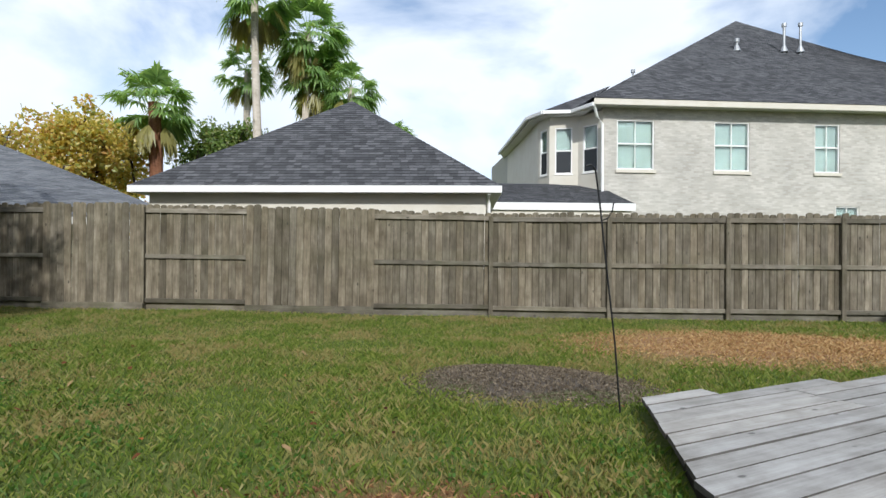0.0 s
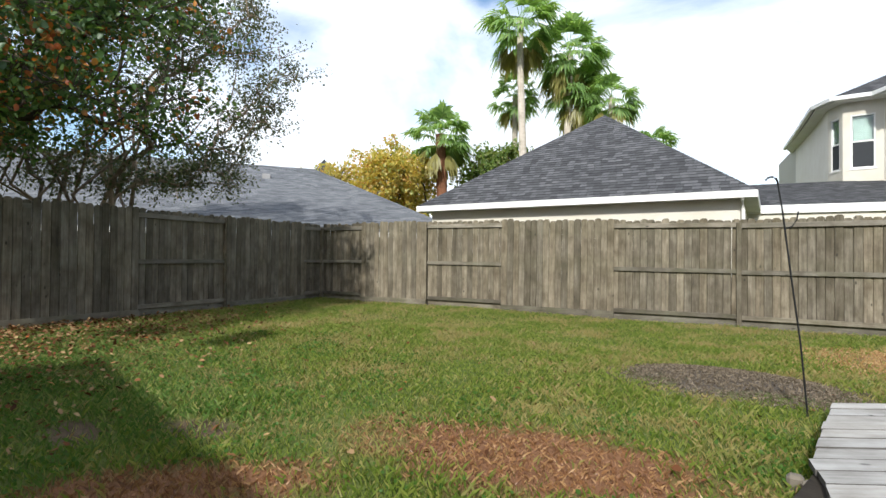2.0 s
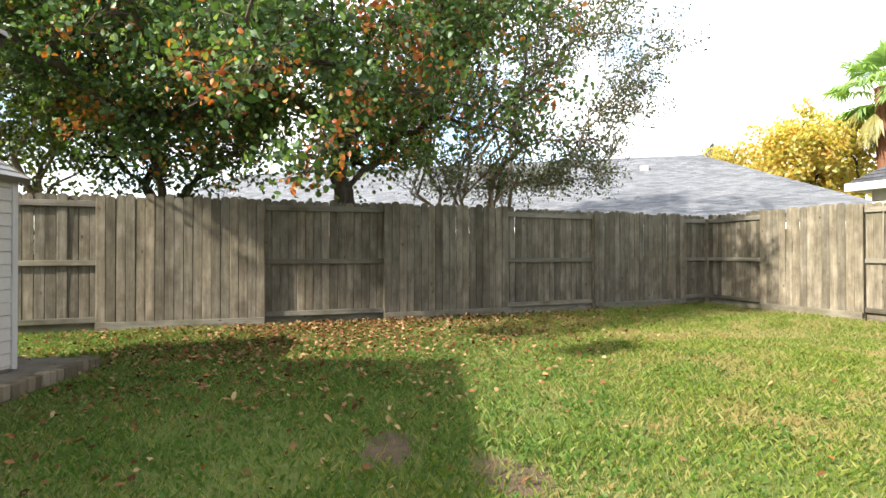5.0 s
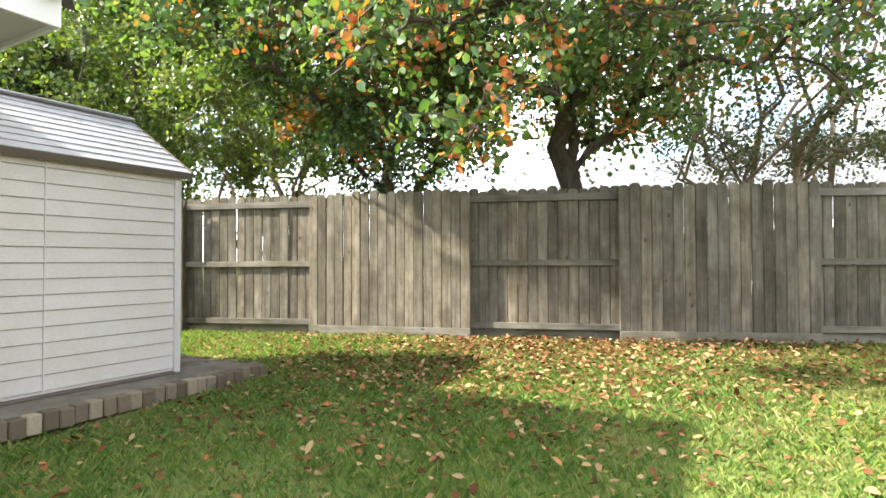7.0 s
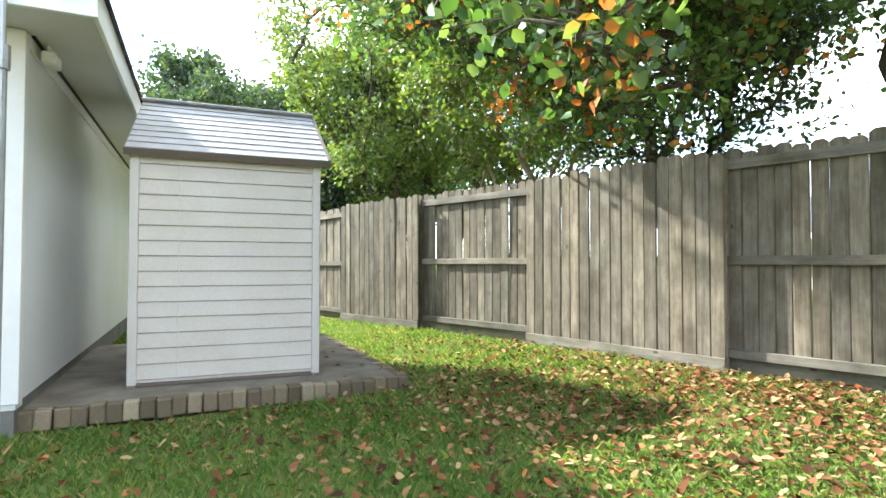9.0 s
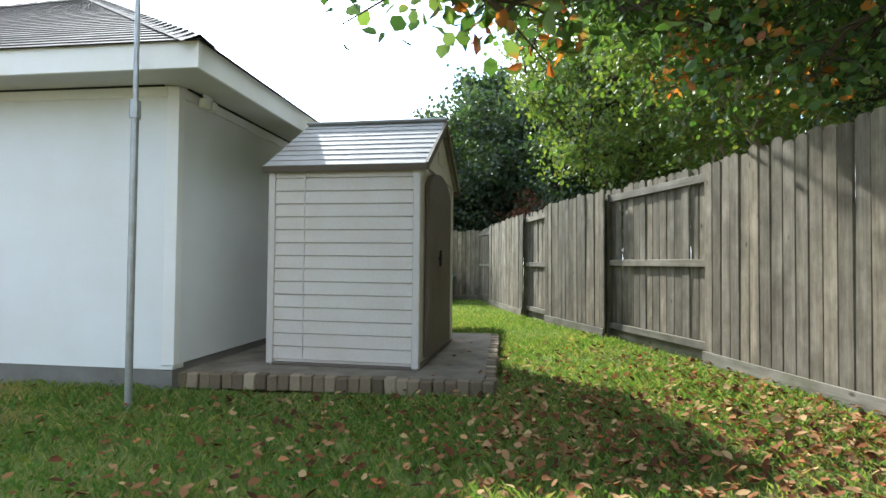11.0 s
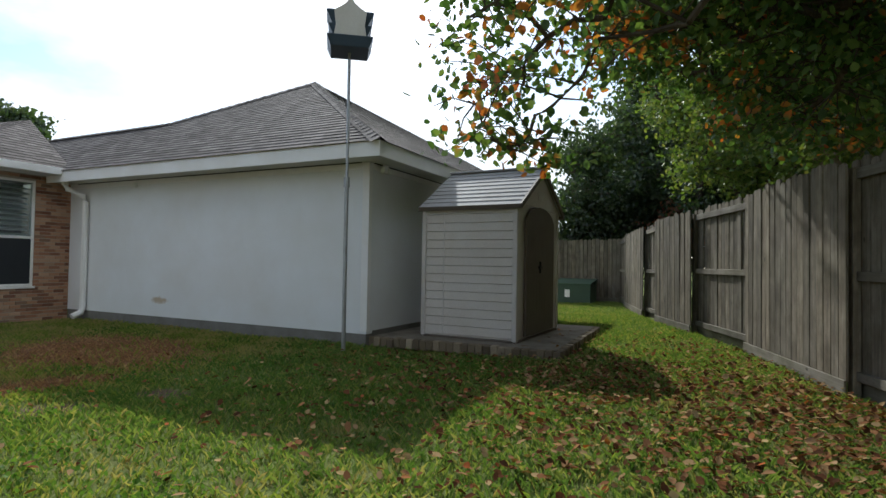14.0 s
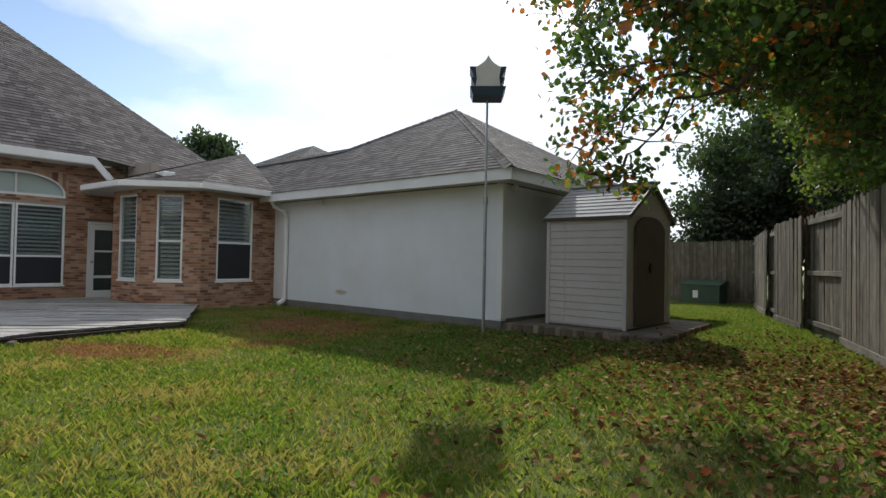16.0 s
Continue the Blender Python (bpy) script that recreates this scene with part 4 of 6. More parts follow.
for i in range(n_lap):
    z0, z1 = 0.05 + i * (SH - 0.07) / n_lap, 0.05 + (i + 1) * (SH - 0.07) / n_lap
    for wall in ("front", "end"):
        bm = bmesh.new()
        if wall == "front":
            pts = [(0.06, -0.032, z0), (SW - 0.06, -0.032, z0), (SW - 0.06, -0.016, z0 + 0.010), (0.06, -0.016, z0 + 0.010), (0.06, -0.024, z1 - 0.006), (SW - 0.06, -0.024, z1 - 0.006)]
        else:
            pts = [(SW - 0.032, -0.06, z0), (SW - 0.032, -SD + 0.06, z0), (SW - 0.013, -SD + 0.06, z0 + 0.010), (SW - 0.013, -0.06, z0 + 0.010), (SW - 0.024, -0.06, z1 - 0.006), (SW - 0.024, -SD + 0.06, z1 - 0.006)]
        v = [bm.verts.new(p) for p in pts]
        bm.faces.new((v[0], v[1], v[2], v[3]))
        bm.faces.new((v[3], v[2], v[5], v[4]))
        bm.faces.new((v[4], v[5], v[1], v[0]))
        part("lap_board", bm, SHED, shed)
part("seam", boxes((1.17, 1.182, -0.03, -0.011, 0.05, SH - 0.03)), SHEDTRIM, shed)
for x0, y0 in ((0, -0.07), (SW - 0.07, -0.07), (0, -SD), (SW - 0.07, -SD)):
    part("corner_post", boxes((x0, x0 + 0.07, y0, y0 + 0.07, 0.0, SH), bevel=0.006), SHEDTRIM, shed)
part("floor_skirt", boxes((0.0, SW, -SD, 0.0, 0.0, 0.025), bevel=0.006), SHEDDOOR, shed)
gb = bmesh.new()
g2 = [(0.0, 0.0, SH), (0.0, -SD, SH), (0.0, -SD / 2, SR - 0.05)]
fa = [gb.verts.new(p) for p in g2]
fb = [gb.verts.new((p[0] + SW, p[1], p[2])) for p in g2]
gb.faces.new(fa)
gb.faces.new(fb[::-1])
for i in range(3):
    gb.faces.new((fa[i], fb[i], fb[(i + 1) % 3], fa[(i + 1) % 3]))
part("gable", gb, SHED, shed)
# arched double door in the gable end
for y0, y1 in ((-SD / 2 - 0.005, -0.35), (-SD + 0.35, -SD / 2 + 0.005)):
    bm = bmesh.new()
    out = [(y0, 0.06), (y1, 0.06)]
    N = 6
    tops = [(y1 + (y0 - y1) * i / N) for i in range(N + 1)]
    out += [(y, 1.72 + 0.28 * math.sqrt(max(0.0, 1 - ((y + SD / 2) / (SD / 2 - 0.33)) ** 2))) for y in tops]
    lo = [bm.verts.new((-0.022, y, z)) for y, z in out]
    hi = [bm.verts.new((0.02, y, z)) for y, z in out]
    bm.faces.new(lo)
    bm.faces.new(hi[::-1])
    for i in range(len(out)):
        j = (i + 1) % len(out)
        bm.faces.new((lo[i], hi[i], hi[j], lo[j]))
    dr = part("door", bm, SHEDDOOR, shed, "dark brown resin door")
    for k in range(5):
        yy = y0 + (y1 - y0) * (k + 0.5) / 5
        part("groove", boxes((-0.0245, -0.02, yy - 0.006, yy + 0.006, 0.12, 1.68)), SHEDDOOR, dr)
part("latch", boxes((-0.06, -0.024, -SD / 2 + 0.03, -SD / 2 + 0.15, 1.05, 1.09), (-0.05, -0.024, -SD / 2 + 0.06, -SD / 2 + 0.10, 0.98, 1.16), bevel=0.006), BLACKIRON, shed, "black latch")
part("gable_vent", boxes((-0.012, 0.0, -SD / 2 - 0.12, -SD / 2 + 0.12, 2.12, 2.26), bevel=0.004), SHEDTRIM, shed)
for sgn in (1, -1):
    ya = 0.07 if sgn > 0 else -SD - 0.07
    za = SH - (SR - SH) * 0.12 / (SD / 2) + 0.03
    for i in range(9):
        f0, f1 = i / 9, (i + 1) / 9
        p = lambda f: (ya + (-SD / 2 - ya) * f, za + (SR - za) * f)
        (y0, z0), (y1, z1) = p(f0), p(f1 + 0.03)
        part("roof_lap", slab([(-0.06, y0, z0 + 0.016), (SW + 0.03, y0, z0 + 0.016), (SW + 0.03, y1, z1 + 0.002), (-0.06, y1, z1 + 0.002)], 0.02), SHEDROOF, shed)
    part("roof_edge", slab([(-0.07, ya - 0.0, za + 0.008), (SW + 0.04, ya, za + 0.008), (SW + 0.04, ya - sgn * 0.03, za + 0.02), (-0.07, ya - sgn * 0.03, za + 0.02)], 0.06), SHEDDOOR, shed)
    part("rake_trim", slab([(-0.085, ya, za + 0.02), (-0.055, ya, za + 0.02), (-0.055, -SD / 2, SR + 0.012), (-0.085, -SD / 2, SR + 0.012)], 0.07), SHEDDOOR, shed)
part("ridge_cap", boxes((-0.08, SW + 0.04, -SD / 2 - 0.07, -SD / 2 + 0.07, SR + 0.005, SR + 0.035), bevel=0.012), SHEDROOF, shed)

# ---- bird house on its pole ----
bird = thing("bird_house", turn_to(-3.68, -2.62, 33, ground_z(-3.68, -2.62)), "white plastic bird house with blue trays on a tall steel pole", "bird house")
part("pole", joined(tube([(0, 0, -0.2), (0, 0, 2.35)], [0.028, 0.028], 10), tube([(0, 0, 2.35), (0, 0, 4.15)], [0.02, 0.02], 10)), STEEL, bird)
part("collar", joined(tube([(0, 0, 2.28), (0, 0, 2.42)], [0.042, 0.042], 10)), STEEL, bird)
bh = 4.16
for z, hh, r0, r1, dy in ((bh, 0.13, 0.25, 0.30, 0.98), (bh + 0.2, 0.11, 0.23, 0.285, 0.72), (bh + 0.33, 0.16, 0.235, 0.31, 0.72)):
    bm = bmesh.new()
    lo = [bm.verts.new((sx * r0, sy * r0 * dy, z)) for sx, sy in ((-1, -1), (1, -1), (1, 1), (-1, 1))]
    hi = [bm.verts.new((sx * r1, sy * r1 * dy, z + hh)) for sx, sy in ((-1, -1), (1, -1), (1, 1), (-1, 1))]
    bm.faces.new(lo[::-1])
    for k in range(4):
        bm.faces.new((lo[k], lo[(k + 1) % 4], hi[(k + 1) % 4], hi[k]))
    ob = part("tray", bm, NAVY, bird, "dark blue tray")
    md = ob.modifiers.new("thick", "SOLIDIFY")
    md.thickness = 0.012
bm = bmesh.new()
prof = [(-0.22, bh + 0.10), (0.22, bh + 0.10), (0.19, bh + 0.28), (0.215, bh + 0.46), (0.12, bh + 0.52), (0.05, bh + 0.58), (0, bh + 0.67), (-0.05, bh + 0.58), (-0.12, bh + 0.52), (-0.215, bh + 0.46), (-0.19, bh + 0.28)]
fr = [bm.verts.new((x, 0.275, z)) for x, z in prof]
bk = [bm.verts.new((x, -0.275, z)) for x, z in prof]
bm.faces.new(fr)
bm.faces.new(bk[::-1])
for i in range(len(prof)):
    j = (i + 1) % len(prof)
    bm.faces.new((fr[i], bk[i], bk[j], fr[j]))
part("nest_box", bm, PALE, bird)
for x in (-1, 1):
    for z in (bh + 0.16, bh + 0.38):
        part("entrance", joined(tube([(x * 0.21, 0.08, z), (x * 0.235, 0.08, z)], [0.04, 0.04], 10)), BLACKIRON, bird)

# ---- green utility box ----
util = thing("utility_box", turn_to(-4.95, -15.0, -6, ground_z(-4.95, -15.0)), "dark green metal utility box on the grass", "utility box")
bm = prism([(-0.62, -0.5), (0.62, -0.5), (0.62, 0.42), (-0.62, 0.42)], -0.05, 0.62)
part("cabinet", bm, GREENBOX, util)
part("lid", slab([(-0.65, -0.53, 0.80), (0.65, -0.53, 0.80), (0.65, 0.46, 0.66), (-0.65, 0.46, 0.66)], 0.06), GREENBOX, util)
part("cabinet", prism([(-0.62, -0.5), (0.62, -0.5), (0.62, -0.3), (-0.62, -0.3)], 0.62, 0.72), GREENBOX, util)
part("notice", boxes((0.05, 0.22, 0.42, 0.424, 0.2, 0.45)), WHITE, util, "white paper notice")

# ---- deck ----
DECK_Z = 0.02
deck = thing("wooden_deck", turn_to(0.15, 4.8, 0), "weathered pale grey wooden deck with ragged board ends", "deck")
deck_poly = [(0.15, 4.80), (0.38, 3.08), (0.56, 2.66), (0.50, 0.45), (3.22, -1.36), (7.1, -0.9), (7.2, 9.9), (2.6, 6.6)]
dang = 44.0
ca, sa = math.cos(radians(dang)), math.sin(radians(dang))
loc = [((x - 0.15) * ca + (y - 4.8) * sa, -(x - 0.15) * sa + (y - 4.8) * ca) for x, y in deck_poly]


def spans(yy):
    hits = []
    for i in range(len(loc)):
        (x0, y0), (x1, y1) = loc[i], loc[(i + 1) % len(loc)]
        if (y0 <= yy) != (y1 <= yy):
            hits.append(x0 + (x1 - x0) * (yy - y0) / (y1 - y0))
    return sorted(hits)


bw = 0.19
yy = max(p[1] for p in loc) - bw / 2
dm = pose(0, 0, 0, 0, 0, dang)
while yy > min(p[1] for p in loc):
    h = spans(yy)
    if len(h) >= 2:
        lo_, hi_ = spans(yy - 0.03), spans(yy + 0.03)
        k0 = (hi_[0] - lo_[0]) / 0.06 if len(lo_) > 1 and len(hi_) > 1 else 0.0
        k1 = (hi_[-1] - lo_[-1]) / 0.06 if len(lo_) > 1 and len(hi_) > 1 else 0.0
        k0, k1 = (k if abs(k) < 1.8 else 0.0 for k in (k0, k1))
        x0, x1 = h[0] + rnd.uniform(-0.015, 0.015), h[-1]
        cuts = [x0]
        c = x0 + rnd.uniform(1.5, 3.6)
        while c < x1 - 0.8:
            cuts.append(c)
            c += 3.66
        cuts.append(x1)
        for a, b in zip(cuts, cuts[1:]):
            zt = DECK_Z + rnd.uniform(-0.005, 0.005)
            s0, s1 = (k0 if a == x0 else 0.0), (k1 if b == x1 else 0.0)
            q = bw / 2 - 0.0075
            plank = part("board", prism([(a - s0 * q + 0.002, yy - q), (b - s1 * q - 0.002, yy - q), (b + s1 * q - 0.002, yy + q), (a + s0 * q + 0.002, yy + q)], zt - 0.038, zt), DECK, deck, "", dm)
            # all faces but the top go darker, so joints read as shaded lines
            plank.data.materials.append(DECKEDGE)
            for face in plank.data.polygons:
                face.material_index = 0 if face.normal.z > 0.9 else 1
    yy -= bw
ins = [(0.15, -0.1), (0.26, -1.75), (0.31, -4.25), (3.1, -6.0), (6.85, -5.6), (6.9, 4.8), (2.5, 1.65)]
part("joist_frame", prism(ins, -0.4, DECK_Z - 0.05), DARKWOOD, deck)

for bx, by, br in ((0.33, 2.99, 12), (0.42, 2.93, -8)):
    bl = part("stone_block", boxes((-0.045, 0.045, -0.04, 0.04, -0.12, 0.085), bevel=0.018), CONCRETE, None)
    bl.matrix_world = turn_to(bx, by, br, ground_z(bx, by))
    tagged(bl, "small rounded dark stone block under the deck edge", "stone", "stones under the deck edge")

# ---- plant hook ----
hook = thing("plant_hook", turn_to(0.0, 4.78, 18, ground_z(0, 4.78)), "thin black iron shepherd hook leaning in the lawn", "plant hook")
hp = [(0, 0, -0.15), (-0.06, 0, 0.6), (-0.13, 0, 1.2), (-0.19, 0, 1.75), (-0.225, 0, 2.0)]
crook = [(-0.225 - 0.05 * (1 - math.cos(a)) + 0.0, 0, 2.0 + 0.06 * math.sin(a)) for a in np.linspace(0.0, 2.6, 7)]
part("rod", joined(tube(hp + crook[1:], [0.008] * (len(hp) + 6), 8)), BLACKIRON, hook)
part("side_hook", joined(tube([(-0.17, 0, 1.6), (-0.12, 0, 1.62), (-0.085, 0, 1.68), (-0.075, 0, 1.75)], [0.006] * 4, 6)), BLACKIRON, hook)


# ---- neighbouring buildings ----
def hip_house(name, label, m, w, d, eave, ridge_a, ridge_b, mat, wall_mat, ov=0.45, fascia=0.2, trim=None, out=0.0):
    """A walled block under a hip roof: x 0..w along the front, y 0..d back."""
    h = thing(name, m, label, "house")
    t, tr = 0.15, trim or TRIM
    lo, hx, hy = -out, w + out, d + out
    part("wall", boxes((lo, hx, lo, lo + t, -0.3, eave - 0.02)), wall_mat, h)
    part("wall", boxes((lo, hx, hy - t, hy, -0.3, eave - 0.02)), wall_mat, h)
    part("wall", boxes((lo, lo + t, lo + t, hy - t, -0.3, eave - 0.02)), wall_mat, h)
    part("wall", boxes((hx - t, hx, lo + t, hy - t, -0.3, eave - 0.02)), wall_mat, h)
    z = eave + fascia - 0.02
    c = [(-ov, -ov, z), (w + ov, -ov, z), (w + ov, d + ov, z), (-ov, d + ov, z)]
    shingles("roof", c[0], c[1], ridge_b, ridge_a, mat, h)
    shingles("roof", c[1], c[2], ridge_b, ridge_b, mat, h)
    shingles("roof", c[2], c[3], ridge_a, ridge_b, mat, h)
    shingles("roof", c[3], c[0], ridge_a, ridge_a, mat, h)
    part("soffit", prism([p[:2] for p in c], eave - 0.02, eave), SOFFIT, h)
    part("fascia", boxes((-ov, w + ov, -ov - 0.02, -ov, eave - 0.03, z)), tr, h)
    part("fascia", boxes((w + ov, w + ov + 0.02, -ov, d + ov, eave - 0.03, z)), tr, h)
    part("fascia", boxes((-ov - 0.02, -ov, -ov, d + ov, eave - 0.03, z)), tr, h)
    return h


# detached garage behind the back fence
g2w = 7.9
a15 = radians(15.5)
gx, gy = -2.67 - (g2w + 0.45) * math.cos(a15) - 0.1, 12.35 + 0.45 - (g2w + 0.45) * math.sin(a15)
gar = hip_house("neighbour_garage", "beige garage with charcoal hip roof behind the fence", turn_to(gx, gy, 15.5), g2w, 7.9, 2.60, (3.95, 3.95, 5.9), (3.96, 3.95, 5.9), DARKSHINGLE, BEIGE, fascia=0.15, trim=TRIM, out=0.12)
part("downspout", joined(tube([(g2w + 0.18, -0.4, 2.55), (g2w + 0.18, -0.2, 2.35), (g2w + 0.18, -0.18, 0)], [0.04] * 3, 8)), TRIM, gar)

# long low house behind the side fence
lh = thing("neighbour_house", turn_to(-15.4, 14.6, 180 + 65), "low house with a wide blue-grey hip roof", "house")
# x runs along the eave away from the hip end, y towards its back
for args in (((-1.2, 1.2, 2.15), (35, 1.2, 2.15), (29, -6.5, 6.0), (4.2, -6.5, 5.6)), ((-1.2, -14, 2.15), (-1.2, 1.2, 2.15), (4.2, -6.5, 5.6), (4.2, -6.5, 5.6)), ((35, -14, 2.15), (-1.2, -14, 2.15), (4.2, -6.5, 5.6), (29, -6.5, 6.0)), ((35, 1.2, 2.15), (35, -14, 2.15), (29, -6.5, 6.0), (29, -6.5, 6.0))):
    shingles("roof", *args, GREYSHINGLE, lh)
part("wall", boxes((0.5, 33.5, -0.6, -0.5, -0.3, 2.3), (0.5, 0.6, -12.5, -0.6, -0.3, 2.3), (0.6, 33.5, -12.5, -12.4, -0.3, 2.3), (33.4, 33.5, -12.4, -0.6, -0.3, 2.3)), BEIGE, lh)
part("fascia", boxes((-1.2, 35, 1.2, 1.23, 1.95, 2.15), (-1.23, -1.2, -14, 1.2, 1.95, 2.15)), TRIM, lh)
for vx, vy in ((6.5, -4.6), (8.0, -5.0), (11.5, -3.5), (14, -4.2)):
    vz = 2.7 + (-vy) / 6.5 * 2.95
    part("roof_vent", boxes((vx - 0.18, vx + 0.18, vy - 0.18, vy + 0.18, vz - 0.1, vz + 0.16), bevel=0.02), SHEDROOF, lh)
shingles("cross_gable", (1.5, -8.6, 4.4), (5.2, -8.6, 4.4), (3.4, -9.2, 6.6), (3.4, -9.2, 6.6), DARKSHINGLE, lh)

# two-storey pale brick house
TW = turn_to(-0.67, 20.0, 22)
two = thing("two_storey_house", TW, "two-storey pale brick house with charcoal roof and white trim", "house")
TE = 6.32
wins = [(0.5, 1.85, 4.15, 5.9), (4.05, 5.35, 4.15, 5.9), (7.8, 8.75, 4.15, 5.9), (8.6, 9.5, 1.1, 2.95)]
ob = part("wall", holed_wall(19.0, -0.3, TE, 0, 0.2, wins), PALEBRICK, two, "pale washed brick wall")
flat_uv(ob, lambda p: p.x + p.y, lambda p: p.z)
for x0, x1, z0, z1 in wins:
    w = sash_window(two, Matrix.Translation((x0, 0.05, z0)), x1 - x0, z1 - z0, screen=False, slats=False, split=0.52, blind=TEALBLIND)
    part("brick_sill", boxes((-0.05, x1 - x0 + 0.05, -0.11, -0.052, -0.12, -0.02)), CREAM, w)
    part("muntin", boxes(((x1 - x0) / 2 - 0.015, (x1 - x0) / 2 + 0.015, 0.0, 0.018, 0.05, z1 - z0 - 0.05)), TRIM, w)
# canted bays on the corner, stepping back
bays = [(0.0, 0.0), (-0.6, 0.9), (-1.6, 1.15), (-1.85, 1.9), (-1.75, 5.0), (-1.7, 9.0)]
for i in range(len(bays) - 1):
    m, L = wall_frame(bays[i + 1], bays[i])
    hole = (L * 0.2, L * 0.8, 4.1, 5.8) if i in (0, 1, 2) else None
    bm = holed_wall(L, -0.3, TE - 0.1, 0, 0.15, [hole] if hole else [])
    if hole:
        sash_window(two, m @ Matrix.Translation((hole[0], 0.03, hole[2])), hole[1] - hole[0], hole[3] - hole[2], screen=True, slats=False, blind=TEALBLIND)
    part("bay_wall", bm, CREAM, two, "white panelled wall", m)
part("wall", boxes((18.8, 19, 0.2, 14, -0.3, TE), (-1.7, 19, 14, 14.2, -0.3, TE), (-1.7, -1.5, 9, 14, -0.3, TE)), PALEBRICK, two)
part("soffit", prism([(-0.5, -0.5), (19.5, -0.5), (19.5, 14.6), (-0.5, 14.6)], TE, TE + 0.03), SOFFIT, two)
part("soffit", prism([(-0.45, -0.4), (-0.9, 0.65), (-1.85, 0.85), (-2.2, 1.8), (-2.1, 5.0), (-2.05, 9), (-0.5, 14)], TE - 0.12, TE - 0.06), TRIM, two)
part("fascia", boxes((-0.5, 19.5, -0.53, -0.5, TE - 0.04, TE + 0.17)), CREAM, two)
ez = TE + 0.17
P1, R1 = (9.3, 7.2, 12.7), (14.0, 5.0, 10.25)
shingles("roof", (-0.55, -0.55, ez), (19.6, -0.55, ez), R1, P1, DARKSHINGLE, two)
shingles("roof", (-0.55, 14.6, ez), (-0.55, -0.55, ez), P1, P1, DARKSHINGLE, two)
shingles("roof", (19.6, 14.6, ez), (-0.55, 14.6, ez), P1, R1, DARKSHINGLE, two)
shingles("roof", (19.6, -0.55, ez), (19.6, 14.6, ez), R1, R1, DARKSHINGLE, two)
bay_r = [(-0.5, -0.5), (-0.95, 0.6), (-1.95, 0.8), (-2.3, 1.8), (-2.2, 5.0), (-2.1, 9.2)]
for i in range(5):
    top = (1.4, 3.0, 8.0) if i < 3 else (1.4, 6.5, 8.0)
    shingles("bay_roof", (*bay_r[i + 1], TE + 0.02), (*bay_r[i], TE + 0.02), top, top, DARKSHINGLE, two)
    m, L = wall_frame(bay_r[i + 1], bay_r[i])
    part("gutter", boxes((0, L, -0.06, 0.05, TE - 0.1, TE + 0.03), bevel=0.01), TRIM, two, "white gutter", m)
part("downspout", joined(tube([(-0.5, -0.45, TE), (-0.3, -0.2, TE - 0.35), (-0.05, -0.08, TE - 0.6), (-0.03, -0.08, 0)], [0.055] * 4, 8)), TRIM, two, "white downspout")
for vx, vy, hh in ((7.3, 3.9, 0.3), (9.5, 4.0, 1.0), (10.25, 4.0, 1.05), (12.7, 1.4, 0.3), (3.6, 6.0, 0.5)):
    vz = ez + min((vy + 0.55) * 0.80, (vx + 0.55) * 0.63)
    v = part("vent_pipe", joined(tube([(vx, vy, vz - 0.3), (vx, vy, vz + hh)], [0.055, 0.055], 8), tube([(vx, vy, vz - 0.12), (vx, vy, vz + 0.14)], [0.17, 0.07], 8), tube([(vx, vy, vz + hh - 0.02), (vx, vy, vz + hh + 0.12)], [0.10, 0.10], 8)), STEEL, two, "grey metal vent pipe")
# low porch roof between the two
porch = thing("porch", turn_to(-4.6, 16.4, 20), "low covered porch with charcoal roof and white fascia", "porch")
shingles("roof", (0, 0, 2.75), (5.3, 0, 2.75), (5.0, 3.2, 3.75), (0.7, 3.2, 3.75), DARKSHINGLE, porch)
part("fascia", boxes((0, 5.3, -0.03, 0.0, 2.53, 2.76)), TRIM, porch)
part("beam", boxes((0.1, 5.2, 0.05, 0.25, 2.3, 2.55)), BEIGE, porch)
for px in (0.4, 2.6, 4.9):
    part("post", boxes((px, px + 0.15, 0.07, 0.22, -0.3, 2.3)), BEIGE, porch)
part("back_wall", boxes((0.0, 5.3, 3.2, 3.3, -0.3, 3.7)), BEIGE, porch)


hip_house("far_house", "distant house with brown shingle hip roof", turn_to(13.0, -21.0, -4), 9.0, 9.0, 5.2, (4.0, 4.5, 8.0), (5.0, 4.5, 8.0), SHINGLE, BEIGE)

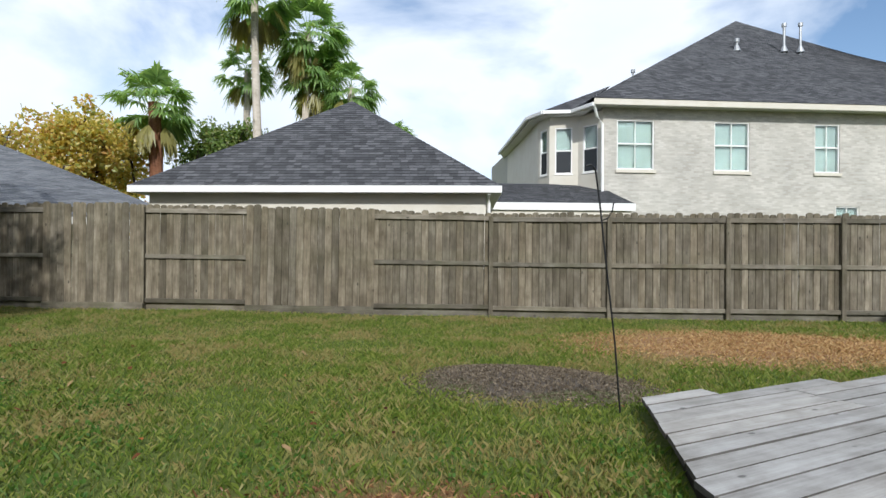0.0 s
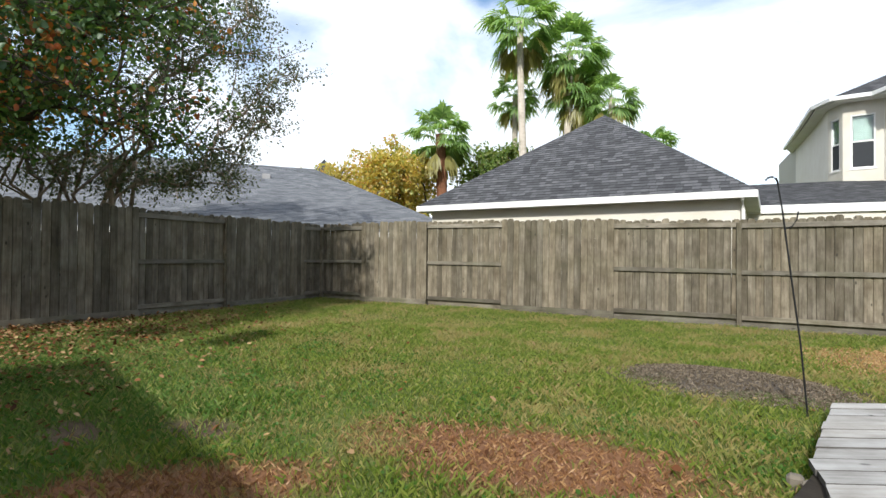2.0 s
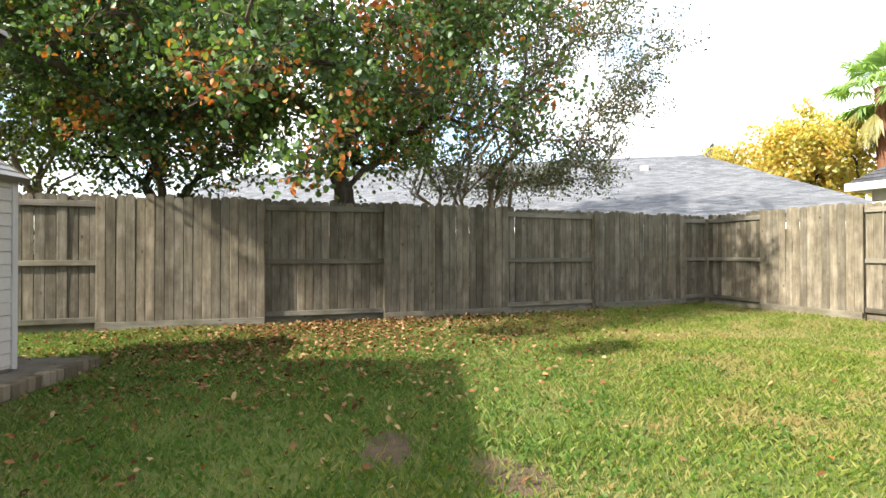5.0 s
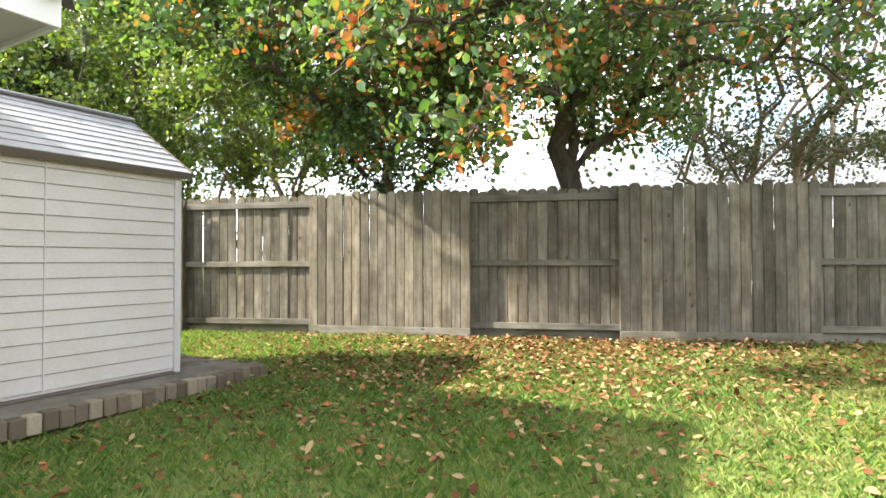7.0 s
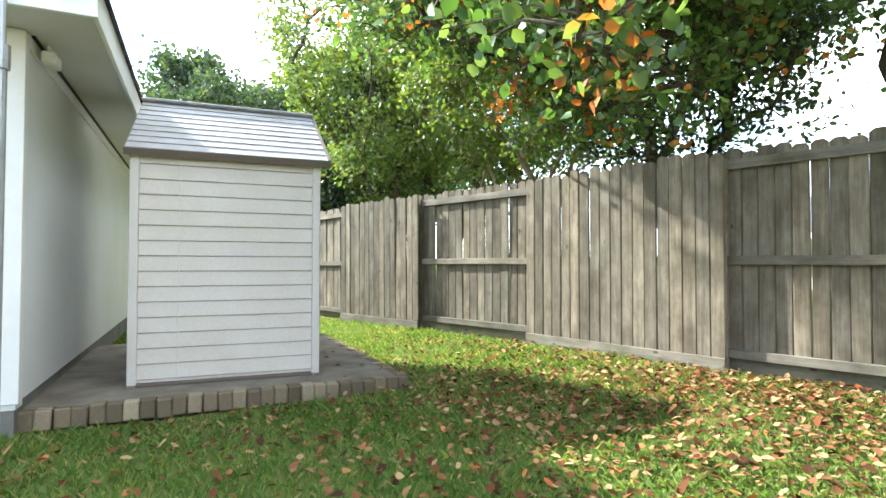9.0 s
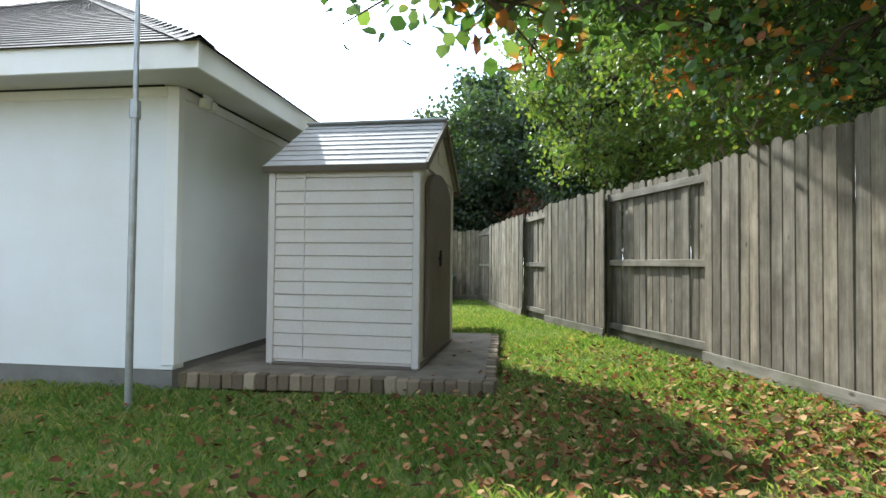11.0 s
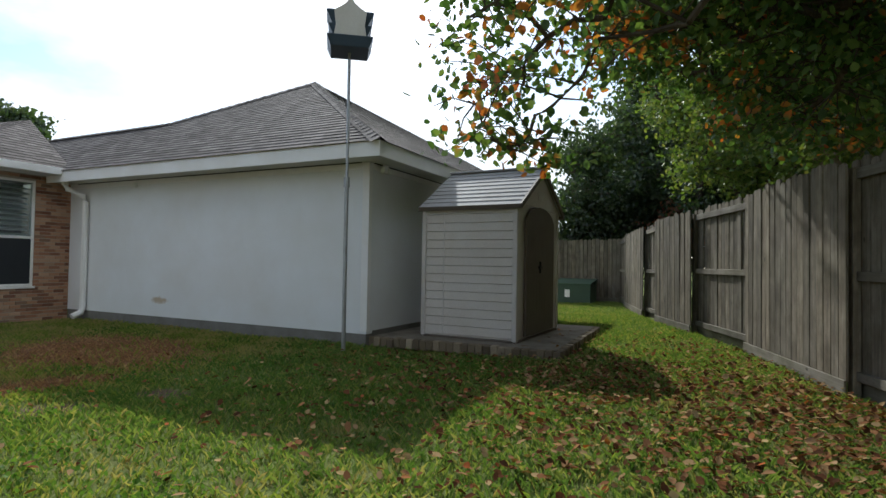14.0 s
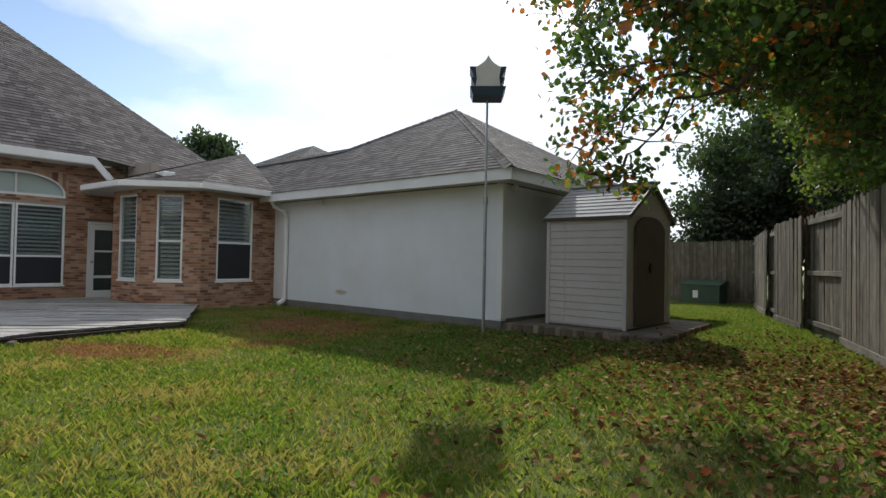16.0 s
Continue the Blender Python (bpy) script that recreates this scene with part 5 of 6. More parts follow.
# ---- trees ----
def leaf_mesh(name, pts, sizes, seed, material, parent, ratio=0.62, droop=0.3):
    """Many small folded leaves at the given places."""
    r = np.random.default_rng(seed)
    n = len(pts)
    pts, sizes = np.asarray(pts, float), np.asarray(sizes, float).reshape(-1, 1)
    d = r.normal(size=(n, 3))
    d[:, 2] -= droop
    d /= np.linalg.norm(d, axis=1, keepdims=True)
    k = r.normal(size=(n, 3))
    s = np.cross(d, k)
    s /= np.linalg.norm(s, axis=1, keepdims=True) + 1e-9
    nn = np.cross(s, d)
    a = pts - d * sizes * 0.5
    b = pts + d * sizes * 0.5
    h = ratio * 0.5
    lift = nn * sizes * 0.10
    l1, q1 = pts - d * sizes * 0.27 + s * sizes * h * 0.85 + lift, pts - d * sizes * 0.27 - s * sizes * h * 0.85 + lift
    l2, q2 = pts + d * sizes * 0.12 + s * sizes * h * 0.9 + lift, pts + d * sizes * 0.12 - s * sizes * h * 0.9 + lift
    vs = np.stack([a, l1, l2, b, q2, q1], 1).reshape(-1, 3)
    me = bpy.data.meshes.new(name)
    me.vertices.add(6 * n)
    me.vertices.foreach_set("co", vs.ravel())
    base = (np.arange(n) * 6)[:, None]
    quad = np.concatenate([base + np.array([0, 1, 2, 3]), base + np.array([0, 3, 4, 5])], 1).reshape(-1)
    me.loops.add(8 * n)
    me.loops.foreach_set("vertex_index", quad)
    me.polygons.add(2 * n)
    me.polygons.foreach_set("loop_start", np.arange(2 * n) * 4)
    me.update(calc_edges=True)
    me.materials.append(material)
    ob = new(name, me)
    if parent:
        ob.parent = parent
    return ob


def bent(a, b, bow, r, n=5):
    """Points of a limb from a to b with a bow and some wander."""
    a, b = np.asarray(a, float), np.asarray(b, float)
    t = np.linspace(0, 1, n)[:, None]
    p = a + (b - a) * t
    p[:, 2] += bow * np.sin(math.pi * t[:, 0])
    w = r.normal(size=(n, 3)) * 0.04 * np.linalg.norm(b - a)
    w[0] = w[-1] = 0
    return p + w


def tree(name, label, base, stems, trunk_r, fork, centre, radii, limbs, twigs, per, leaf, seed, leaf_material, bark, hollow=0.45, group="", clump=0.55, z_floor=0.0, extra=(), tight=0.36, ratio=0.62):
    """Trunk or stems that branch limb from limb towards goals inside an ellipsoid; leaves gather on the twigs."""
    r = np.random.default_rng(seed)
    ob = thing(name, turn_to(base[0], base[1], 0, ground_z(*base)), label, "tree", group)
    c, R = np.asarray(centre, float) - np.array([base[0], base[1], 0]), np.asarray(radii, float)
    pos, up, run, chains, lp, ls, twig_g = [], [], [], [], [], [], []

    def grow(points, start):
        ids = [] if start is None else [start]
        for p in points:
            last = ids[-1] if ids else -1
            pos.append(p)
            up.append(last)
            run.append(0.0 if last < 0 else run[last] + np.linalg.norm(p - pos[last]))
            ids.append(len(pos) - 1)
        return ids

    open_nodes = []
    for i in range(stems):
        a = 2 * math.pi * i / stems + r.uniform(0, 1)
        s = 0.0 if stems == 1 else (0.2 if stems < 4 else 0.3)
        p0 = np.array([math.cos(a) * s, math.sin(a) * s, -0.25])
        lean = 0.12 if stems < 4 else 0.3
        p1 = np.array([c[0] * 0.25 + math.cos(a) * lean * fork, c[1] * 0.25 + math.sin(a) * lean * fork, fork * r.uniform(0.85, 1.12)])
        ids = grow(bent(p0, p1, 0, r, 8), None)
        chains.append((True, ids))
        open_nodes += ids[5:] if stems < 12 else ids[3:]
    goals = []
    while len(goals) < limbs:
        v = r.normal(size=3)
        v *= r.uniform(hollow, 1.0) ** 0.6 / np.linalg.norm(v)
        g = c + v * R
        if g[2] > z_floor:
            goals.append(g)
    goals += [np.array([e[0] - base[0], e[1] - base[1], e[2], 0.0]) for e in extra]
    mid = np.mean([pos[k] for k in open_nodes], axis=0)
    goals.sort(key=lambda g: np.linalg.norm(g[:3] - mid))
    for goal in goals:
        g, spray = goal[:3], len(goal) > 3
        P = np.array([pos[k] for k in open_nodes])
        cost = np.linalg.norm(P - g, axis=1) + 0.30 * np.array([run[k] for k in open_nodes]) + 0.5 * np.maximum(0, P[:, 2] - g[2])
        at = open_nodes[int(np.argmin(cost))]
        L = np.linalg.norm(g - pos[at])
        n = max(4, int(L / 0.4) + 2)
        pts = bent(pos[at], g, 0.12 * L, r, n)
        ids = grow(pts[1:], at)
        chains.append((False, ids))
        open_nodes += ids[1:]
        for j in range(twigs // 2 + 1 if spray else twigs):
            f = r.uniform(0.3 if L > 1.5 else 0.0, 1.0) * (n - 1)
            i0 = min(n - 2, int(f))
            q = pts[i0] + (pts[i0 + 1] - pts[i0]) * (f - i0)
            e = q + np.clip(r.normal(size=3), -1.4, 1.4) * clump * np.array([0.9, 0.9, 0.65])
            if e[2] < z_floor * 0.68:
                e[2] = z_floor * 0.68 + r.uniform(0, 0.4)
            tw = bent(q, e, 0.04, r, 3)
            twig_g.append(tube([tuple(p) for p in tw], [0.010, 0.006, 0.003], 4))
            m = r.poisson(per)
            if m:
                along = tw[1] + (e - tw[1]) * r.uniform(0, 1.1, (m, 1))
                lp.append(along + np.clip(r.normal(size=(m, 3)), -1.5, 1.5) * clump * np.array([tight, tight, tight * 0.8]) * 0.85)
                ls.append(leaf * r.uniform(0.65, 1.25, m))
    load = np.zeros(len(pos))
    for stem, ids in chains:
        k = ids[-1]
        while k >= 0:
            load[k] += 1
            k = up[k]
    most = max(load.max(), 1)
    for stem, ids in chains:
        rad = [max(0.007, trunk_r * (load[k] / most) ** 0.5) for k in ids]
        if stem:
            rad = [max(x, trunk_r * 0.55) * (1.25 - 0.25 * min(1, i / 3)) for i, x in enumerate(rad)]
        else:
            rad[0] = min(rad[0], rad[1] * 1.15)
        part(("trunk" if stems == 1 else "stem") if stem else "limb", tube([tuple(pos[k]) for k in ids], rad, 9 if stem else 6), bark, ob)
    part("twig_mass", joined(*twig_g), bark, ob)["kind"] = "stuff"
    leaf_mesh("crown", np.concatenate(lp), np.concatenate(ls), seed, leaf_material, ob, ratio)
    return ob


HANG = [(-6.15, -0.6, 2.55), (-6.25, -0.7, 2.2), (-6.5, -0.9, 2.15), (-6.8, -0.9, 2.5), (-6.3, -0.2, 3.1), (-6.9, -0.3, 3.3), (-6.4, -1.6, 3.2), (-7.4, 0.4, 3.4), (-7.2, -1.5, 3.5), (-6.7, 0.2, 4.2), (-7.9, -0.4, 2.9), (-7.8, 1.4, 4.0), (-9.4, 1.5, 3.4), (-9.8, 2.5, 3.2), (-8.4, 0.8, 3.5), (-10.2, 3.2, 3.6), (-5.9, -1.8, 3.1), (-6.0, -1.5, 3.8), (-6.2, -1.0, 3.6), (-6.2, -2.2, 2.8), (-5.9, -1.2, 4.4), (-5.8, -1.8, 4.8), (-6.1, -0.5, 4.7), (-5.8, -2.4, 5.2)]
# boughs that reach over the fence towards the shed
rb = random.Random(41)
BOUGHS = [(rb.uniform(-8.9, -6.7), rb.uniform(-5.8, -1.6), rb.uniform(3.6, 5.6)) for _ in range(42)]
BOUGHS += [(rb.uniform(-8.1, -6.5), rb.uniform(-6.8, -4.2), rb.uniform(4.4, 5.6)) for _ in range(22)]
BOUGHS += [(rb.uniform(-9.7, -8.5), rb.uniform(-5.0, -2.0), rb.uniform(2.7, 3.7)) for _ in range(26)]
BOUGHS += [(rb.uniform(-9.9, -7.8), rb.uniform(-3.6, 3.0), rb.uniform(3.3, 5.8)) for _ in range(44)]
tree("autumn_pear_tree", "broad tree with green and orange autumn leaves behind fence", (-10.5, -0.75), 2, 0.17, 3.3, (-10.0, -1.0, 5.5), (4.0, 4.2, 3.1), 165, 13, 16, 0.092, 11, LEAF_AUTUMN, BARK, 0.3, "", 0.5, 3.0, HANG + BOUGHS, 0.36, 0.8)
tree("crape_myrtle", "multi-stemmed crape myrtle with thin grey-green leaves", (-14.4, 1.9), 15, 0.06, 5.6, (-14.2, 3.2, 5.6), (3.7, 4.5, 3.4), 150, 12, 17, 0.08, 12, LEAF_MYRTLE, SMOOTHBARK, 0.5, "crape myrtles behind the side fence", 0.5, 2.7)
tree("crape_myrtle", "leafy multi-stemmed crape myrtle over the side fence", (-10.9, -7.3), 9, 0.06, 2.9, (-11.2, -7.3, 5.6), (3.0, 3.2, 3.4), 140, 12, 20, 0.10, 13, LEAF_BRIGHT, SMOOTHBARK, 0.3, "crape myrtles behind the side fence", 0.5, 2.3)
tree("green_tree", "tall leafy green tree behind the side fence", (-13.5, -13.5), 1, 0.2, 3.2, (-13.0, -13.0, 6.6), (4.2, 4.0, 4.2), 120, 10, 26, 0.14, 14, LEAF_BRIGHT, BARK, 0.4, "", 0.7, 2.2)
tree("green_tree", "tall bright yellow-green tree beyond the side fence", (-10.6, -12.4), 3, 0.11, 2.6, (-10.0, -12.0, 6.2), (3.0, 3.4, 4.2), 130, 11, 22, 0.12, 15, LEAF_BRIGHT, BARK, 0.35, "", 0.55, 2.3)
tree("green_tree", "dense dark green tree beyond the side fence", (-12.0, -4.6), 3, 0.10, 2.6, (-11.4, -4.6, 5.6), (2.6, 2.9, 3.0), 125, 11, 20, 0.10, 25, LEAF_DARK, BARK, 0.3, "", 0.55, 2.1)
tree("dark_tree", "dark dense tree behind the rear fence", (-6.6, -20.5), 1, 0.18, 2.4, (-6.6, -20.0, 4.8), (3.6, 2.6, 3.6), 80, 9, 26, 0.18, 16, LEAF_DARK, BARK, 0.35, "dark trees behind the rear fence", 0.7, 1.2)
tree("dark_tree", "dark dense tree behind the rear fence", (-12.6, -20.0), 1, 0.18, 2.6, (-12.4, -19.5, 6.0), (4.4, 3.2, 4.4), 85, 9, 26, 0.19, 17, LEAF_DARK, BARK, 0.35, "dark trees behind the rear fence", 0.7, 1.2)
tree("dark_tree", "dark dense low tree behind the rear fence", (-9.4, -19.2), 2, 0.12, 1.8, (-9.3, -18.6, 4.0), (3.2, 1.8, 2.9), 80, 9, 26, 0.17, 26, LEAF_DARK, BARK, 0.3, "dark trees behind the rear fence", 0.7, 1.0)
tree("dark_tree", "dark green tree low behind the rear fence corner", (-5.3, -19.3), 2, 0.10, 1.4, (-5.4, -18.7, 3.0), (2.8, 1.4, 2.3), 70, 9, 24, 0.15, 27, LEAF_DARK, BARK, 0.25, "dark trees behind the rear fence", 0.6, 0.5)
tree("dark_tree", "dark dense tree beyond the side fence", (-10.2, -15.2), 2, 0.11, 2.0, (-10.0, -15.0, 4.2), (2.3, 2.3, 2.9), 75, 9, 24, 0.14, 28, LEAF_DARK, BARK, 0.3, "", 0.6, 1.8)
tree("russet_bush", "small russet-leaved tree behind the rear fence", (-8.4, -17.2), 3, 0.05, 1.6, (-8.2, -17.0, 2.6), (1.0, 0.9, 0.9), 30, 8, 16, 0.10, 18, LEAF_RED, BARK, 0.3, "", 0.4, 1.4)
tree("far_tree", "grey-green oak beyond the garage", (-8.0, -44.0), 1, 0.4, 5.0, (-8.0, -44, 9.5), (8.5, 5.0, 7.0), 130, 9, 26, 0.40, 19, LEAF_DARK, BARK, 0.35, "far trees", 1.5, 2.0)
tree("far_tree", "grey-green oak beyond the garage", (-18.0, -36.0), 1, 0.4, 5.0, (-18.0, -36, 9.0), (7.5, 5.0, 6.5), 120, 9, 26, 0.36, 20, LEAF_DARK, BARK, 0.35, "far trees", 1.4, 2.0)
tree("far_tree", "dark oak top above the house roofs", (29.9, -17.5), 1, 0.4, 5.0, (29.9, -17.5, 8.3), (1.5, 1.5, 2.0), 40, 9, 24, 0.34, 21, LEAF_DARK, BARK, 0.35, "far trees", 1.1, 2.0)
tree("golden_tree", "round tree with golden orange autumn leaves", (-22.2, 17.0), 1, 0.2, 2.4, (-22.2, 17.0, 4.4), (3.4, 3.0, 2.9), 95, 9, 36, 0.18, 22, LEAF_GOLD, BARK, 0.3, "", 0.75, 1.0)
tree("green_tree", "small green tree beside the palms", (-17.6, 21.5), 1, 0.15, 2.6, (-17.6, 21.5, 5.2), (2.2, 2.0, 2.2), 45, 9, 30, 0.18, 23, LEAF_BRIGHT, BARK, 0.3, "", 0.6, 1.0)


def palm(name, label, x, y, height, crown_r, seed, trunk_r=0.17, bark=None, count=44, skirt=10):
    r = np.random.default_rng(seed)
    ob = thing(name, turn_to(x, y, r.uniform(0, 360), 0), label, "palm", "fan palms behind the garage")
    hs = np.linspace(-0.3, height, 14)
    rad = [trunk_r * (1.25 - 0.35 * i / 13) * (1 + 0.05 * (i % 2)) for i in range(14)]
    part("trunk", tube([(0.12 * math.sin(h * 0.4), 0.1 * math.cos(h * 0.3) - 0.1, h) for h in hs], rad, 10), bark or PALMBARK, ob)
    top = np.array([0.12 * math.sin(height * 0.4), 0.1 * math.cos(height * 0.3) - 0.1, height])
    for dead in (False, True):
        for i in range(skirt if dead else count):
            az = r.uniform(0, 2 * math.pi)
            el = r.uniform(-1.35, -0.75) if dead else math.asin(r.uniform(-0.8, 0.97))
            out = np.array([math.cos(az) * math.cos(el), math.sin(az) * math.cos(el), math.sin(el)])
            side = np.array([-math.sin(az), math.cos(az), 0])
            over = np.cross(out, side)
            stalk = crown_r * r.uniform(0.42, 0.62)
            hub = top + out * stalk + np.array([0, 0, -0.12 * stalk])
            vs = [tuple(top + side * 0.025), tuple(top - side * 0.025), tuple(hub)]
            fs = [(0, 1, 2)]
            n = 17
            span = 1.5 if not dead else 0.6
            for k in range(n):
                a = (k / (n - 1) - 0.5) * 2 * span
                d = out * math.cos(a) + side * math.sin(a)
                l = crown_r * r.uniform(0.42, 0.55) * (1 - 0.22 * abs(a) / span)
                wv = np.cross(d, over)
                bend = np.array([0, 0, -0.06 * l])
                mid = hub + d * l * 0.55 + over * (0.03 if k % 2 else -0.03) + bend
                tip = hub + d * l * 0.95 + np.array([0, 0, -0.42 * l * r.uniform(0.5, 1.5)])
                o = len(vs)
                ww = 0.05 * crown_r / 1.6
                vs += [tuple(hub), tuple(mid + wv * ww), tuple(tip), tuple(mid - wv * ww)]
                fs.append((o, o + 1, o + 2, o + 3))
            part("dead_frond" if dead else "frond", (vs, [], fs), PALMDEAD if dead else PALMLEAF, ob)
    return ob


palm("fan_palm", "short fan palm with brown trunk and yellow lower fronds", -19.0, 18.6, 7.5, 2.1, 31, 0.26, PALMBROWN, 48, 12)
palm("fan_palm", "tall slender fan palm with pale trunk", -15.6, 20.6, 12.8, 2.3, 32, 0.17, None, 46, 10)
palm("fan_palm", "tall fan palm with drooping crown", -15.0, 23.5, 12.0, 2.4, 33, 0.17, None, 50, 14)
palm("fan_palm", "tall fan palm with drooping crown", -14.8, 24.6, 10.3, 2.2, 34, 0.17, None, 44, 14)
palm("fan_palm", "tall fan palm with drooping crown", -17.8, 22.6, 10.0, 1.7, 35, 0.16, None, 40, 6)
palm("fan_palm", "tall fan palm with drooping crown", -12.8, 24.2, 9.2, 1.7, 36, 0.16, None, 40, 6)
palm("fan_palm", "fan palm top just above the garage roof", -10.2, 23.4, 6.2, 1.6, 37, 0.15, None, 36, 4)

# ---- grass, fallen leaves, chips ----
rg = np.random.default_rng(5)


def patch_depth(x, y):
    """How deep inside a bare patch each place lies (1 at the middle, 0 at the rim), and of which kind."""
    best, kind = np.zeros(len(x)), np.zeros(len(x), int)
    for (cx, cy), (ax, ay), turn, k in PATCHES:
        c, s = math.cos(radians(turn)), math.sin(radians(turn))
        u, v = ((x - cx) * c + (y - cy) * s) / ax, (-(x - cx) * s + (y - cy) * c) / ay
        d = 1 - np.sqrt(u * u + v * v)
        hit = d > best
        best[hit], kind[hit] = d[hit], ("mulch", "straw", "red", "mud").index(k) + 1
    return best, kind


def left_edge(y):
    ys, xs = [p[1] for p in LEFT_POSTS], [p[0] for p in LEFT_POSTS]
    return np.interp(y, ys, xs)


def back_edge(x):
    return np.interp(x, [p[0] for p in BACK_POSTS], [p[1] for p in BACK_POSTS])


def inside(x, y):
    ok = (x > left_edge(y) + 0.05) & (y < back_edge(x) - 0.05)
    hx, hy = x - GX, y - GY
    c, s = math.cos(radians(-HOUSE_ANGLE)), math.sin(radians(-HOUSE_ANGLE))
    lx, ly = hx * c - hy * s, hx * s + hy * c
    ok &= ~((lx > -0.02) & (ly < 0.02)) & ~((lx > WALL_L - 0.3) & (ly < 1.9))
    ok &= ~((x > -6.62) & (x < -3.4) & (y < -3.14 - 0.035 * (x + 6.55)) & (y > -6.5))
    # the deck
    n = len(deck_poly)
    ins_ = np.zeros(len(x), bool)
    for i in range(n):
        (x0, y0), (x1, y1) = deck_poly[i], deck_poly[(i + 1) % n]
        cross = (y0 > y) != (y1 > y)
        ins_ ^= cross & (x < (x1 - x0) * (y - y0) / (y1 - y0 + 1e-9) + x0)
    return ok & ~ins_


def blades(name, x, y, h, w, lean, material, label, category, z_lift=0.0):
    n = len(x)
    a = rg.uniform(0, 2 * math.pi, n)
    b = rg.uniform(0, 2 * math.pi, n)
    z = ground_z(x, y) + z_lift
    dx, dy = np.cos(a) * w / 2, np.sin(a) * w / 2
    lx, ly = np.cos(b) * lean * h, np.sin(b) * lean * h
    v = np.stack([np.stack([x - dx, y - dy, z - 0.02], 1), np.stack([x + dx, y + dy, z - 0.02], 1), np.stack([x + dx * 0.7 + lx * 0.4, y + dy * 0.7 + ly * 0.4, z + h * 0.6], 1), np.stack([x + lx, y + ly, z + h], 1)], 1).reshape(-1, 3)
    me = bpy.data.meshes.new(name)
    me.vertices.add(4 * n)
    me.vertices.foreach_set("co", v.ravel())
    base = (np.arange(n) * 4)[:, None]
    tri = np.concatenate([base + np.array([0, 1, 2]), base + np.array([0, 2, 3])], 1).reshape(-1)
    me.loops.add(6 * n)
    me.loops.foreach_set("vertex_index", tri)
    me.polygons.add(2 * n)
    me.polygons.foreach_set("loop_start", np.arange(2 * n) * 3)
    me.update(calc_edges=True)
    me.materials.append(material)
    return tagged(new(name, me), label, category, "", "stuff")


def lawn():
    n = 900000
    x, y = rg.uniform(-13, 8.5, n), rg.uniform(-15.5, 14, n)
    # sparser away from the walked strip
    far = np.clip((np.hypot(x + 3.5, y - 1.0) - 5.5) / 8.0, 0, 1)
    keep = rg.random(n) > far * 0.55
    d, kind = patch_depth(x, y)
    keep &= rg.random(n) > np.clip(d * 2.2, 0, np.where(kind == 1, 1.0, np.where(kind == 4, 0.75, 0.93)))
    keep &= inside(x, y)
    x, y = x[keep], y[keep]
    m = len(x)
    patchy = np.array([noise.noise((px * 0.8, py * 0.8, 0.5)) for px, py in zip(x, y)])
    h = rg.uniform(0.025, 0.07, m) * (1 + 0.5 * patchy)
    lush = ease((-1.8 - x) / 2.0) * ease((3.2 - y) / 2.5) * 0.92 > rg.random(m)
    for pick, material, label in ((~lush, GRASS, "patchy green and straw-coloured lawn grass"), (lush, LUSH, "lush green lawn grass before the white wall")):
        k = int(pick.sum())
        blades("lawn_grass", x[pick], y[pick], h[pick], rg.uniform(0.004, 0.0085, k), rg.uniform(0.3, 1.3, k), material, label, "grass")
    # dead grass in the bare patches
    n = 300000
    x, y = rg.uniform(-5, 6, n), rg.uniform(-4, 12, n)
    d, kind = patch_depth(x, y)
    keep = (d > -0.02) & ((kind == 2) | (kind == 3)) & (rg.random(n) < 0.25 + d) & inside(x, y)
    x, y = x[keep], y[keep]
    m = len(x)
    pale = kind[keep] == 2
    lift = np.where(np.hypot((x - 1.9) / 3.4, (y - 8.85) / 1.7) < 1, 0.05 * (1 - ((x - 1.9) / 3.4) ** 2 - ((y - 8.85) / 1.7) ** 2), 0)
    k = int(pale.sum())
    blades("pale_straw", x[pale], y[pale], rg.uniform(0.012, 0.04, k), rg.uniform(0.004, 0.008, k), rg.uniform(0.8, 2.2, k), STRAW_PALE, "pale orange-tan straw strewn over bare soil", "straw", lift[pale])
    x, y, lift = x[~pale], y[~pale], lift[~pale]
    m = len(x)
    blades("dead_grass", x, y, rg.uniform(0.012, 0.04, m), rg.uniform(0.003, 0.006, m), rg.uniform(0.8, 2.2, m), STRAW, "dry reddish brown dead grass in the bare patches", "grass", lift)
    # weeds with broader leaves
    xs, ys = [], []
    for _ in range(120):
        cx, cy = rg.uniform(-7, 1), rg.uniform(-3, 4)
        k = rg.integers(20, 90)
        xs.append(cx + rg.normal(0, 0.16, k))
        ys.append(cy + rg.normal(0, 0.16, k))
    x, y = np.concatenate(xs), np.concatenate(ys)
    d, kind = patch_depth(x, y)
    k = inside(x, y) & (d < 0.3)
    x, y = x[k], y[k]
    p = np.stack([x, y, ground_z(x, y) + rg.uniform(0.02, 0.075, len(x))], 1)
    ob = leaf_mesh("lawn_weeds", p, rg.uniform(0.018, 0.038, len(x)), 6, WEED, None, 0.8, -0.6)
    tagged(ob, "low broad-leaved dark green weeds in the lawn", "weeds", "", "stuff")


lawn()


